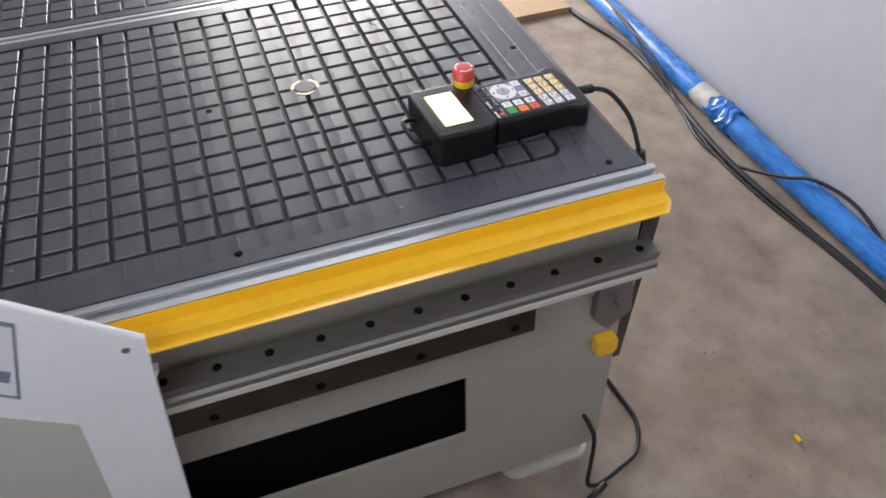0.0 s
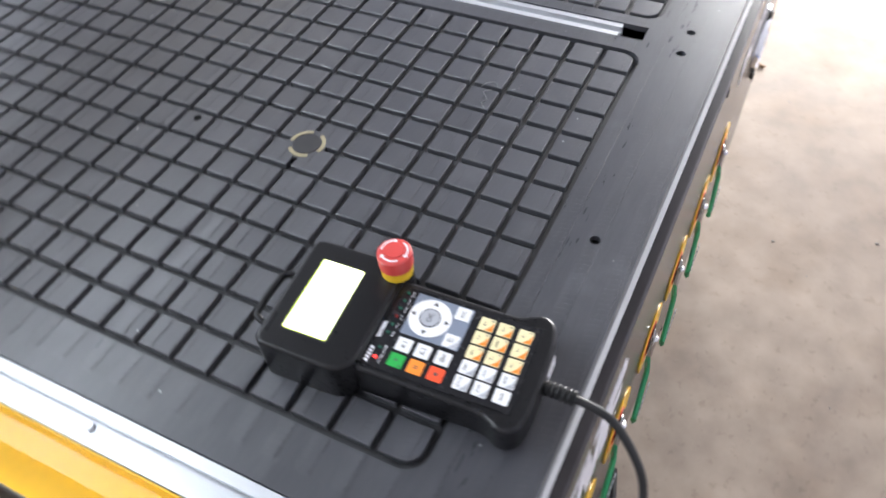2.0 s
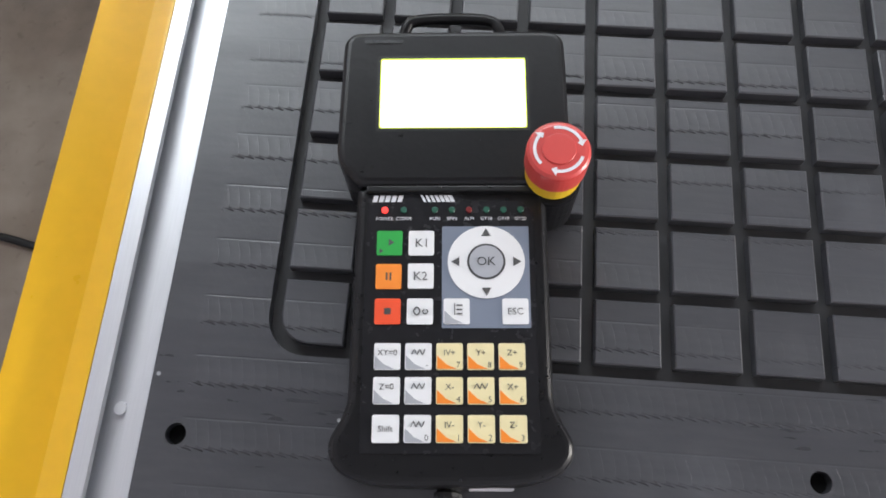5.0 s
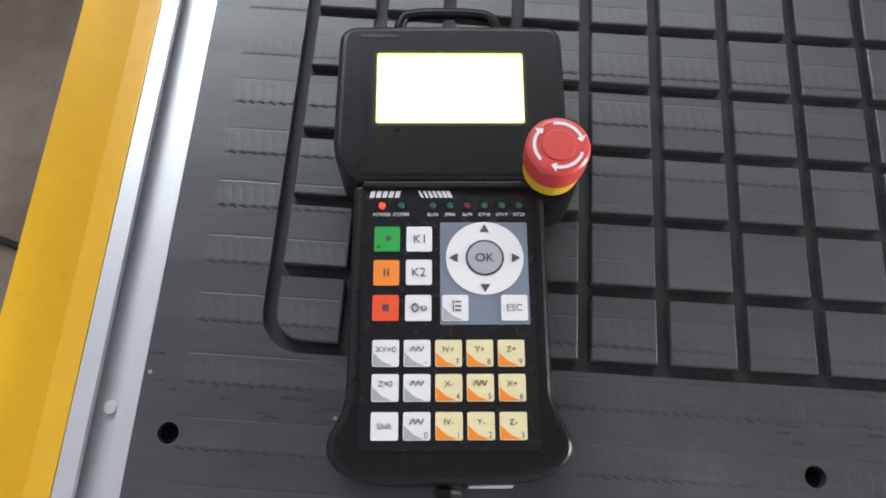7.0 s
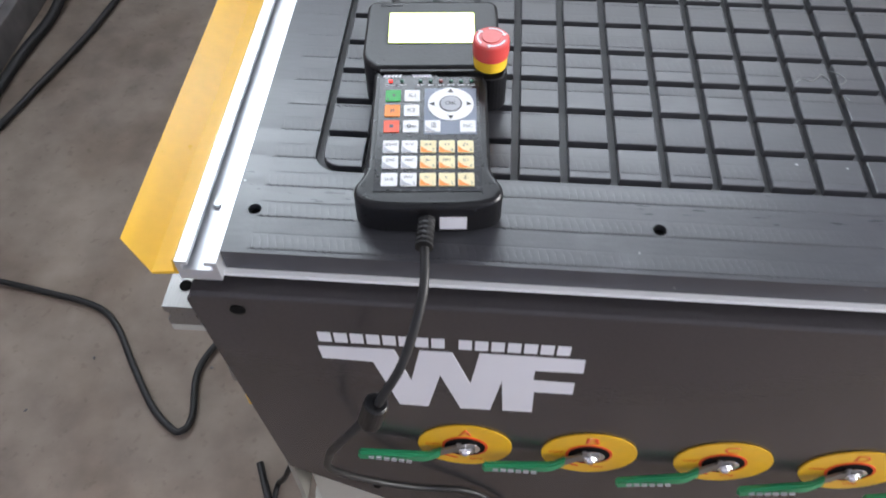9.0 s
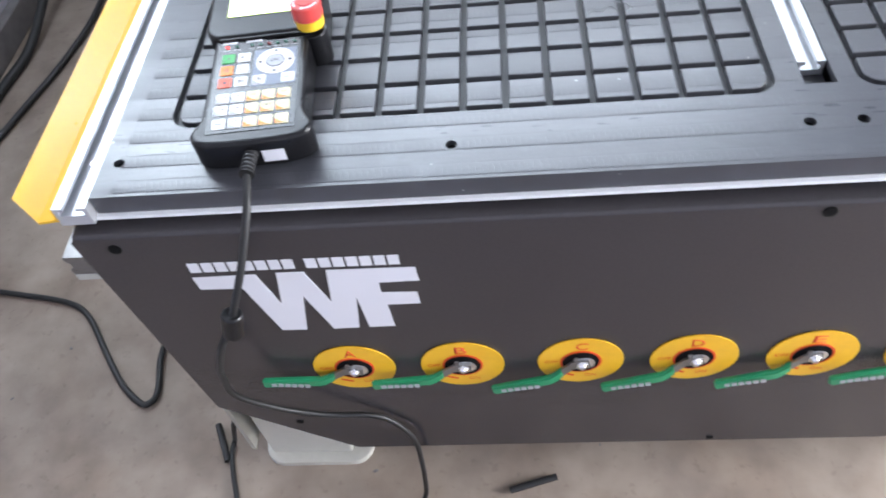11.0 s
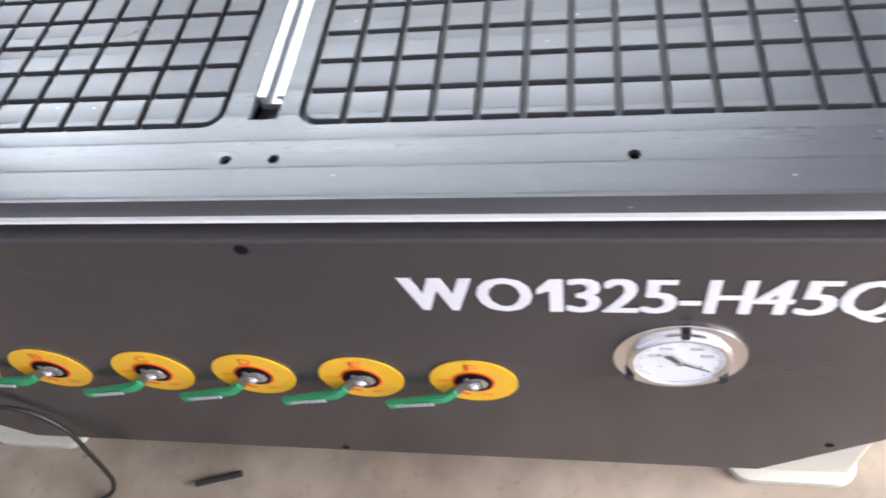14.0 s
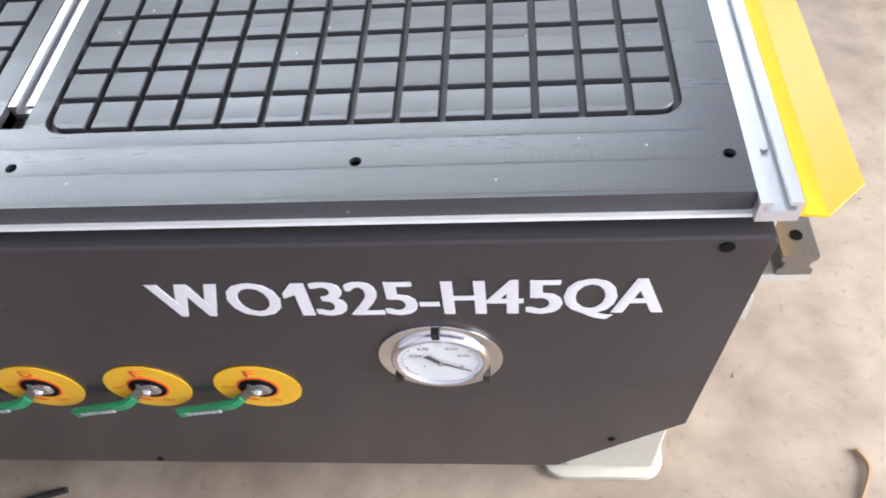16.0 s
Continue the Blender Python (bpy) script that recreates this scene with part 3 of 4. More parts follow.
            part("buffer", prism(rrect(f(0.02) - 0.028, f(0.02) + 0.028, -0.078, -0.022, 0.009), 0.36, 0.388, 0.004), M_YEL, st, "translucent yellow rubber buffer").matrix_basis = Matrix.Translation(Vector((f(0.031), -0.050, 0.350)) - Vector((f(0.02), -0.05, 0.36))) @ Matrix.Rotation(radians(-90), 4, "Y") @ Matrix.Scale(0.6, 4)
            part("stud", cy((f(0.046), -0.052, 0.452), 0.006, 0.03, "x", seg=6), M_STEEL, st)


def front_panel():
    p = thing("front_panel", (0.59, -0.1, 0.127), "charcoal painted sheet-metal front panel of the machine, with cut lower corners", "panel")
    yf = -0.104
    pts = [(0.092, 0.127), (1.103, 0.127), (1.244, 0.262), (1.258, 0.606), (1.255, 0.610), (-0.086, 0.610), (-0.090, 0.606), (-0.066, 0.262)]
    bm = bmesh.new()
    fr = [bm.verts.new((x, yf, z)) for x, z in pts]
    bk = [bm.verts.new((x, yf + 0.004, z)) for x, z in pts]
    bm.faces.new(fr)
    bm.faces.new(bk[::-1])
    for i in range(len(pts)):
        j = (i + 1) % len(pts)
        bm.faces.new((fr[i], bk[i], bk[j], fr[j]))
    # rolled upper edge going back under the bed
    prev = None
    for k in range(7):
        a = radians(90 * k / 6)
        y, z = yf + 0.0045 * (1 - math.cos(a)), 0.610 + 0.0045 * math.sin(a)
        cur = (bm.verts.new((-0.086, y, z)), bm.verts.new((1.255, y, z)))
        if prev:
            bm.faces.new((prev[0], prev[1], cur[1], cur[0]))
        prev = cur
    e = (bm.verts.new((-0.086, -0.05, 0.620)), bm.verts.new((1.255, -0.05, 0.620)))
    bm.faces.new((prev[0], prev[1], e[1], e[0]))
    sh = part("sheet", bm, M_PANEL, p)
    # folded returns along both slanting sides
    for xa, xb, s in ((-0.090, -0.066, 1), (1.258, 1.244, -1)):
        bm = bmesh.new()
        q = [(xa, 0.605), (xb, 0.262), (xb + 0.003 * s, 0.262), (xa + 0.003 * s, 0.605)]
        lo = [bm.verts.new((x, yf + 0.004, z)) for x, z in q]
        hi = [bm.verts.new((x, yf + 0.024, z)) for x, z in q]
        bm.faces.new(lo)
        bm.faces.new(hi[::-1])
        for i in range(4):
            bm.faces.new((lo[i], hi[i], hi[(i + 1) % 4], lo[(i + 1) % 4]))
        part("side_return", bm, M_PANEL, sh)
    for x, z in ((0.592, 0.602), (1.220, 0.602), (-0.052, 0.595), (1.165, 0.215), (0.03, 0.215), (0.57, 0.138)):
        part("bolt_hole", cy((x, yf - 0.0003, z), 0.0062 if z > 0.5 else 0.0045, 0.0016, "y", seg=20), M_HOLE, p)
    # backing behind
    part("backing", bx(-0.03, 1.21, yf + 0.006, -0.06, 0.3, 0.6), M_HOLE, p)
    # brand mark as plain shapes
    yl = yf - 0.0006

    def shape(name, pts):
        part(name, upright(prism(pts, 0, 0.0006), yl + 0.0006), M_PRINT, p, "pale printed mark")

    shape("mark", [(0.0048, 0.5452), (0.0689, 0.5462), (0.0812, 0.4925), (0.09, 0.5473), (0.1172, 0.5472), (0.1335, 0.4931), (0.1398, 0.5485), (0.2266, 0.5477), (0.228, 0.5254), (0.1876, 0.5245), (0.1874, 0.5073), (0.2233, 0.506), (0.224, 0.4853), (0.1901, 0.4852), (0.1918, 0.4438), (0.1644, 0.4434), (0.1607, 0.5016), (0.153, 0.4433), (0.1255, 0.4424), (0.1069, 0.5061), (0.0954, 0.4426), (0.0686, 0.443), (0.0495, 0.5234), (0.0062, 0.5249)])
    xl = 0.007
    for k in range(16):
        if k == 8:
            xl += 0.009
            continue
        shape("mark_letter", [(xl, 0.5535), (xl + 0.0108, 0.5535), (xl + 0.0108, 0.5680), (xl, 0.5680)])
        xl += 0.0133
    t = bmesh.new()
    for ch, xa, xb in (("W", 0.7215, 0.7885), ("O", 0.7905, 0.8405), ("1", 0.8555, 0.8675), ("3", 0.8700, 0.9000), ("2", 0.9015, 0.9335), ("5", 0.9345, 0.9652), ("-", 0.9667, 0.9850), ("H", 0.9880, 1.0268), ("4", 1.0268, 1.0602), ("5", 1.0620, 1.0945), ("Q", 1.0950, 1.1415), ("A", 1.1376, 1.1835)):
        wide = 0.0058 if ch == "W" else 0.0044
        for k in range(5):
            dx = 0 if ch in "1-" else (k - 2) / 4 * wide
            merge(t, upright(text_bm(ch, (xa + xb) / 2 + dx, 0.5066 - 0.0006 * (k % 2), 0.0, 0.0545, xb - xa - (0 if ch in "1-" else wide), thick=0.0002 + 0.00008 * k), yl))
    # the flag of the figure one
    merge(t, upright(prism([(0.8445, 0.5430), (0.8445, 0.5350), (0.8560, 0.5410), (0.8560, 0.5600)], 0, 0.0003), yl))
    part("model_letters", t, M_PRINT, p, "white model lettering")
    return p


def valve(x, letter, tilt):
    """A quarter-turn valve with its round yellow dial plate."""
    z = 0.357
    v = thing("ball_valve", m=Matrix.Translation((x, -0.104, z)), label=f"steel ball valve with a green lever on round yellow plate {letter}", category="valve", group="valves on the front panel")
    d = part("dial_plate", cy((0, -0.0013, 0), 0.048, 0.0014, "y", seg=48), M_YEL, v, "yellow dial plate")
    part("collar_ring", cy((0, -0.0022, 0), 0.0235, 0.001, "y", seg=40), M_ORANGEINK, d)
    part("opening", cy((0, -0.0026, 0), 0.0208, 0.0014, "y", seg=32), M_HOLE, d)
    part("letter", upright(text_bm(letter, 0.0, 0.0255, 0, 0.0140, 0.0140, bold=0.01), -0.002), M_ORANGEINK, d)
    part("word_on", upright(text_bm("ON", 0.012, -0.034, 0, 0.006), -0.002), M_ORANGEINK, d)
    part("word_off", upright(text_bm("OFF", -0.033, -0.002, 0, 0.006), -0.002), M_ORANGEINK, d)
    part("arrow", upright(prism([(-0.02, -0.024), (-0.006, -0.030), (-0.008, -0.033), (-0.022, -0.027)], 0, 0.0003), -0.002), M_ORANGEINK, d)
    part("stem", cy((0, -0.0035, 0), 0.006, 0.003, "y", seg=16), M_STEEL, v)
    part("washer", cy((0.004, -0.0040, -0.0005), 0.0120, 0.0016, "y", seg=24, bev=0.0004), M_CHROME, v)
    nut = part("nut", cy((0.001, -0.0068, 0), 0.0074, 0.0044, "y", seg=6, bev=0.0008), M_CHROME, v, "chromed nut")
    dome = bmesh.new()
    bmesh.ops.create_uvsphere(dome, u_segments=16, v_segments=8, radius=0.0050, matrix=Matrix.Translation((0.001, -0.0092, 0)) @ Matrix.Diagonal((1, 0.7, 1, 1)))
    part("stud_end", dome, M_CHROME, nut, smooth=True)
    part("stop_tab", bx(-0.0085, -0.0035, -0.0066, -0.0045, 0.005, 0.0135, 0.0006), M_STEEL, v)
    # lever: flat strip out from the stem, bent outwards, then a sleeve along it
    c, s = math.cos(radians(tilt)), math.sin(radians(tilt))
    run = [(0.010, -0.0058, 0), (-0.010, -0.0058, 0), (-0.024, -0.0070, -0.011), (-0.036, -0.0095, -0.017)]

    def strip(seq, w, th):
        bm = bmesh.new()
        rings = []
        for u, yy, dz in seq:
            rings.append([bm.verts.new((u * c - (q + dz) * s, yy + h, u * s + (q + dz) * c)) for q, h in ((-w, -th), (w, -th), (w, th), (-w, th))])
        for a, b in zip(rings, rings[1:]):
            for k in range(4):
                bm.faces.new((a[k], a[(k + 1) % 4], b[(k + 1) % 4], b[k]))
        bm.faces.new(rings[0])
        bm.faces.new(rings[-1])
        return bm

    lev = part("lever", strip(run, 0.0072, 0.0014), M_STEEL, v, "bent steel lever")
    bm = strip([(-0.022, -0.0068, -0.0095), (-0.029, -0.0082, -0.0140), (-0.037, -0.0108, -0.0170), (-0.102, -0.0150, -0.0175), (-0.107, -0.0152, -0.0175)], 0.0080, 0.0033)
    bmesh.ops.bevel(bm, geom=bm.edges[:], offset=0.0020, segments=3, affect="EDGES")
    grip = part("grip", bm, M_GREEN, lev, "green vinyl grip")
    bm = bmesh.new()
    for k in range(6):
        own = bx(-0.096 + k * 0.0078, -0.0905 + k * 0.0078, -0.0188, -0.0174, -0.0202, -0.0146)
        merge(bm, own)
    bmesh.ops.rotate(bm, verts=bm.verts, cent=(0, 0, 0), matrix=Matrix.Rotation(-radians(tilt), 3, "Y"))
    part("print", bm, M_KGREY, v, "pale worn print bars")
    return v


def gauge():
    m = Matrix.Translation((0.977, -0.104, 0.424))
    g = thing("vacuum_gauge", m=m, label="round chrome vacuum gauge with a white dial, clamped into the panel", category="gauge")
    part("flange", cy((0, -0.0015, 0), 0.0625, 0.003, "y", seg=64, bev=0.0008), M_CHROME, g, "polished steel flange")
    bm = bmesh.new()
    n = 48
    pr = [(0.050, 0), (0.0495, -0.004), (0.047, -0.0065), (0.0445, -0.0065), (0.0425, -0.004), (0.0425, -0.001)]
    rows = [[bm.verts.new((r * math.cos(2 * math.pi * k / n), y - 0.003, r * math.sin(2 * math.pi * k / n))) for r, y in pr] for k in range(n)]
    for k in range(n):
        a, b = rows[k], rows[(k + 1) % n]
        for i in range(len(pr) - 1):
            bm.faces.new((a[i], a[i + 1], b[i + 1], b[i]))
    part("bezel", bm, M_CHROME, g, smooth=True)
    d = part("dial", cy((0, -0.0055, 0), 0.0425, 0.002, "y", seg=48), M_GLASS, g, "white dial face")
    for t, x, z in (("0.08", -0.024, 0.010), ("0.02", 0.024, 0.010), ("0", 0.021, -0.012), (".1", -0.018, -0.012), ("0.06", -0.015, 0.024), ("0.04", 0.013, 0.024)):
        part("figure", upright(text_bm(t, x, z, 0, 0.005), -0.0065), M_INK, d)
    bm = bmesh.new()
    for k in range(41):
        a = radians(225 - 270 * k / 40)
        L = 0.004 if k % 4 == 0 else 0.002
        own = bx(0.040 - L, 0.040, -0.0069, -0.0065, -0.0002, 0.0002)
        bmesh.ops.rotate(own, verts=own.verts, cent=(0, 0, 0), matrix=Matrix.Rotation(-a, 3, "Y"))
        merge(bm, own)
    part("scale_marks", bm, M_INK, d)
    bm = upright(prism([(-0.016, 0.0135), (-0.004, 0.0015), (0.030, -0.0165), (0.0305, -0.0155), (0.001, 0.003), (-0.010, 0.0165)], 0, 0.0006), -0.0085)
    part("needle", bm, M_INK, d)
    part("pivot", cy((0, -0.009, 0), 0.003, 0.002, "y", seg=16), M_CHROME, d)
    for a in (90, 215, 325):
        x, z = 0.055 * math.cos(radians(a)), 0.055 * math.sin(radians(a))
        part("clip", bx(x - 0.004, x + 0.004, -0.010, -0.003, z - 0.006, z + 0.006, 0.001), M_RUB, g)


bed = vacuum_bed()
rl = clamp_rail(SLOT[0] + 0.001, SLOT[1] - 0.001, 0.036, 2.3, H - 0.0172, H - 0.001, "clamp_rail", "silver aluminium T-slot rail set into the bed")
machine_sides()
deck = part("deck_plate", bx(-0.084, 1.262, -0.0925, 2.4, H - 0.0252, H - 0.0213), M_WHITE)
tagged(deck, "thin pale metal plate carrying the vacuum bed", "plate")
front_panel()
for x, l, t in ((0.131, "A", -7), (0.257, "B", 0), (0.391, "C", 11), (0.516, "D", 12), (0.643, "E", 12), (0.769, "F", 11)):
    valve(x, l, t)
gauge()


def cross_frame():
    t = part("cross_frame", bx(-0.0, 1.19, -0.03, 0.03, 0.15, 0.6, 0.004), M_CREAM)
    tagged(t, "cream painted steel cross member under the bed", "machine frame")


cross_frame()


# ---- handheld controller ----
def pendant():
    m = Matrix.Translation((0.095, -0.052, H)) @ Matrix.Rotation(radians(4), 4, "Z")
    p = thing("controller_pendant", m=m, label="black handheld machine controller with lit screen, lying on the bed", category="controller")

    def top(x, y):
        return 0.0335 + 0.010 * max(0, y) / 0.215

    low = [(-0.030, -0.0105), (0.030, -0.0105), (0.049, -0.006), (0.0555, 0.002), (0.0555, 0.010), (0.0500, 0.019), (0.0472, 0.027), (0.0471, 0.034), (0.0470, 0.122), (0.0470, 0.132), (-0.0450, 0.132), (-0.0451, 0.122), (-0.0460, 0.034), (-0.0461, 0.027), (-0.0485, 0.019), (-0.0540, 0.010), (-0.0540, 0.002), (-0.048, -0.006)]
    def eased(pts, rounds=3):
        for _ in range(rounds):
            n = len(pts)
            pts = [(pts[i][0] * (1 - w) + pts[(i + 1) % n][0] * w, pts[i][1] * (1 - w) + pts[(i + 1) % n][1] * w) for i in range(n) for w in (0.22, 0.78)]
        return pts

    body = part("body", pillow(eased(low), 0.004, lambda x, y: top(x, y) - 0.0005, 0.0042), M_BLK, p)
    head = [(-0.044, 0.1285), (-0.038, 0.1285), (0.041, 0.1285), (0.047, 0.1285), (0.0575, 0.139), (0.0595, 0.147), (0.0595, 0.154), (0.0590, 0.203), (0.0585, 0.209), (0.0550, 0.2135), (0.049, 0.2145), (-0.044, 0.2145), (-0.0500, 0.2135), (-0.0540, 0.209), (-0.0545, 0.203), (-0.0555, 0.154), (-0.0555, 0.147), (-0.0535, 0.139)]
    part("head", pillow(eased(head, 2), 0.0, lambda x, y: top(x, y) + 0.0035, 0.004), M_BLK, p)
    # raised corner that carries the stop button
    part("button_base", prism([(0.0500 + 0.0145 * math.cos(2 * math.pi * k / 28), 0.1340 + 0.0145 * math.sin(2 * math.pi * k / 28)) for k in range(28)], 0.004, 0.0385, 0.002), M_BLK, p)
    st = part("stop_button", cy((0.0500, 0.1340, 0.0610), 0.0148, 0.0165, bev=0.003, seg=40), M_RED, p, "red mushroom stop button", smooth=False)
    part("yellow_collar", cy((0.0500, 0.1340, 0.0485), 0.0135, 0.0100, r2=0.0143, seg=32), M_YRING, st, "yellow collar")
    part("cap_disc", cy((0.0500, 0.1340, 0.0693), 0.0078, 0.0014, seg=32, bev=0.0005), M_RED, st)
    for a0 in (20, 140, 260):
        pts = [(0.0118, a0 + 7 * k) for k in range(12)] + [(0.0135, a0 + 79), (0.0128 - 0.0022, a0 + 92), (0.0090, a0 + 79)] + [(0.0103, a0 + 7 * k) for k in range(11, -1, -1)]
        part("arrow", prism([(0.0500 + r * math.cos(radians(-a)), 0.1340 + r * math.sin(radians(-a))) for r, a in pts][::-1], 0.0690, 0.0695), M_PRINT, st)
    # screen
    def zt(y, lift):
        return top(0, y) + lift

    def flat(name, pts, lift, mt, parent=p, label="", th=0.0005):
        return part(name, prism(pts, 0.02, 0, zf=lambda x, y: zt(y, lift)), mt, parent, label)

    scr = flat("screen_frame", rrect(-0.0365, 0.0400, 0.1570, 0.1990, 0.002, 3), 0.0037, M_RUB)
    flat("screen_edge", rrect(-0.0348, 0.0384, 0.1585, 0.1972, 0.001, 2), 0.0041, M_LCDEDGE, scr)
    flat("screen", rrect(-0.0342, 0.0378, 0.1588, 0.1960, 0.001, 2), 0.0044, M_LCD, scr, "bright lit screen")
    part("embossed_mark", bx(-0.043, -0.024, 0.2063, 0.2085, zt(0.2075, 0.003), zt(0.2075, 0.0038)), M_MEMB, p)
    # carrying loop at the head
    part("carry_loop", tube([(-0.026, 0.212, 0.022), (-0.0245, 0.228, 0.026), (-0.017, 0.2345, 0.027), (0.018, 0.2345, 0.027), (0.027, 0.228, 0.026), (0.0285, 0.212, 0.022)], 0.0032, seg=8), M_BLK, p, smooth=True)
    part("tie_bar", bx(-0.040, 0.048, 0.1255, 0.1288, 0.02, zt(0.127, 0.0025), 0.0008), M_BLK, p)
    # keypad
    memb = flat("keypad", [(-0.0395, 0.0035), (0.0405, 0.0035), (0.0405, 0.1155), (0.034, 0.1215), (0.008, 0.1215), (0.004, 0.1262), (-0.0375, 0.1262), (-0.0395, 0.1245)], 0.0001, M_MEMB, p, "printed membrane keypad")

    def key(name, u, v, w, h, mt, txt="", ink=M_INK, corner=None, digit="", size=0.0032, tu=0.0, tv=0.0):
        k = flat(name, rrect(u - w / 2, u + w / 2, v - h / 2, v + h / 2, 0.0009, 3), 0.0009, mt, memb)
        if corner:
            flat("corner_print", [(u - w / 2 + 0.0004, v - h / 2 + 0.0004), (u + w / 2 - 0.0030, v - h / 2 + 0.0004), (u - w * 0.12, v - h * 0.30), (u - w / 2 + 0.0004, v + 0.0003)], 0.00115, corner, k)
        if txt:
            part("print", text_bm(txt, u + tu, v + tv - size / 2, zt(v, 0.0012), size, thick=0.0001, bold=-0.006), ink, k)
        if digit:
            part("print", text_bm(digit, u + w * 0.33, v - h * 0.42, zt(v, 0.0012), 0.0026, thick=0.0001, bold=-0.006), ink, k)
        return k

    K = 0.0121
    ROW = {0: 0.0141, 1: 0.0308, 2: 0.0462}
    cols = (-0.0281, -0.0139, 0.0003, 0.0144, 0.0286)
    grid = {2: (("XY=0", ""), ("", "-"), ("IV+", "7"), ("Y+", "8"), ("Z+", "9")),
            1: (("Z=0", ""), ("", ""), ("X-", "4"), ("", "5"), ("X+", "6")),
            0: (("Shift", ""), ("", "0"), ("IV-", "1"), ("Y-", "2"), ("Z-", "3"))}
    for r, row in grid.items():
        for c, (tx, dg) in enumerate(row):
            white = c < 2
            corner = None if tx == "Shift" else (M_KGREY if white else M_KO)
            k = key("key", cols[c], ROW[r], K, K, M_KW if white else M_KY, tx, corner=corner, digit=dg, size=0.0027, tv=0.0 if tx == "Shift" else 0.0018)
            if not tx:
                # wave signs and small arrows
                u, v = cols[c], ROW[r] + 0.002
                pts = [(u - 0.003 + 0.0012 * q, v + (0.0012 if q % 2 else -0.0012), zt(v, 0.0012)) for q in range(6)]
                part("print", tube(pts, 0.00025, seg=4, steps=2), M_INK, k)
    key("run_key", -0.0283, 0.1002, K, K, M_KG)
    flat("print", [(-0.0287, 0.0988), (-0.0260, 0.1005), (-0.0287, 0.1022)], 0.0011, M_INK, memb)
    flat("print", [(-0.0330, 0.0950), (-0.0312, 0.0962), (-0.0330, 0.0974)], 0.0011, M_INK, memb)
    key("pause_key", -0.0284, 0.0838, K, K, M_KO)
    for du in (-0.0009, 0.0009):
        flat("print", rrect(-0.0284 + du - 0.0004, -0.0284 + du + 0.0004, 0.0820, 0.0856, 0.0001, 1), 0.0011, M_INK, memb)
    key("stop_key", -0.0285, 0.0671, K, K, M_KR)
    flat("print", rrect(-0.0300, -0.0270, 0.0656, 0.0686, 0.0002, 1), 0.0011, M_INK, memb)
    key("key", -0.0132, 0.1002, K, K, M_KW, "K1", size=0.0042)
    key("key", -0.0133, 0.0840, K, K, M_KW, "K2", size=0.0042)
    k = key("key", -0.0135, 0.0671, K, K, M_KW)
    part("print", tube([(-0.0165, 0.0671, zt(0.067, 0.0012)), (-0.0150, 0.0690, zt(0.067, 0.0012)), (-0.0135, 0.0671, zt(0.067, 0.0012)), (-0.0150, 0.0652, zt(0.067, 0.0012)), (-0.0165, 0.0671, zt(0.067, 0.0012))], 0.0004, seg=4), M_INK, k)
    part("print", tube([(-0.0115, 0.0680, zt(0.067, 0.0012)), (-0.0122, 0.0668, zt(0.067, 0.0012)), (-0.0110, 0.0658, zt(0.067, 0.0012)), (-0.0098, 0.0668, zt(0.067, 0.0012)), (-0.0105, 0.0680, zt(0.067, 0.0012))], 0.0003, seg=4), M_INK, k)
    pad = flat("navigation_field", rrect(-0.0034, 0.0378, 0.0594, 0.1086, 0.0006, 2), 0.0003, M_KBG, memb)
    cu, cv = 0.0175, 0.0909
    circ = lambda r, n=40: [(cu + r * math.cos(2 * math.pi * k / n), cv + r * 0.97 * math.sin(2 * math.pi * k / n)) for k in range(n)]
    flat("navigation_ring", circ(0.0182), 0.0009, M_KW, pad)
    flat("ring_line", circ(0.0090), 0.0012, M_INK, pad)
    ok = flat("ok_key", circ(0.0080), 0.0015, M_KGREY, pad)
    part("print", text_bm("OK", cu, cv - 0.002, zt(cv, 0.0017), 0.0042, thick=0.0001), M_INK, ok)
    for a in (0, 90, 180, 270):
        ca, sa = math.cos(radians(a)), math.sin(radians(a))
        flat("print", [(cu + (0.0165 * ca), cv + 0.0165 * sa), (cu + 0.0127 * ca - 0.0022 * sa, cv + 0.0127 * sa + 0.0022 * ca), (cu + 0.0127 * ca + 0.0022 * sa, cv + 0.0127 * sa - 0.0022 * ca)], 0.0012, M_INK, pad)
    k = key("key", 0.0035, 0.0671, K, K, M_KW, corner=M_KGREY)
    for dv in (0.0028, 0.0008, -0.0012):
        part("print", bx(0.0035, 0.0062, 0.0671 + dv - 0.0003, 0.0671 + dv + 0.0003, zt(0.067, 0.001), zt(0.067, 0.0013)), M_INK, k)
    part("print", bx(0.0024, 0.0028, 0.0655, 0.0708, zt(0.067, 0.001), zt(0.067, 0.0013)), M_INK, k)
    key("key", 0.0307, 0.0671, K, K, M_KW, "ESC", size=0.0032)
    # status lamps
    for u, t, mt in ((-0.0310, "POWER", M_LEDR), (-0.0219, "COMM", M_LEDOFF), (-0.0069, "RUN", M_LEDOFF), (0.0013, "SPIN", M_LEDOFF), (0.0095, "ALM", M_LEDOFFR), (0.0178, "GY18", M_LEDOFF), (0.0260, "GY19", M_LEDOFF), (0.0342, "GY20", M_LEDOFF)):
        part("status_lamp", cy((u, 0.1168, zt(0.1168, 0.0008)), 0.0016, 0.0016, seg=16, bev=0.0005), mt, memb)
        part("print", text_bm(t, u, 0.1118, zt(0.112, 0.0003), 0.0017, thick=0.0001), M_PRINT, memb)
    # maker's mark as slanted bars
    for k in range(5):
        u = -0.0372 + 0.0030 * k
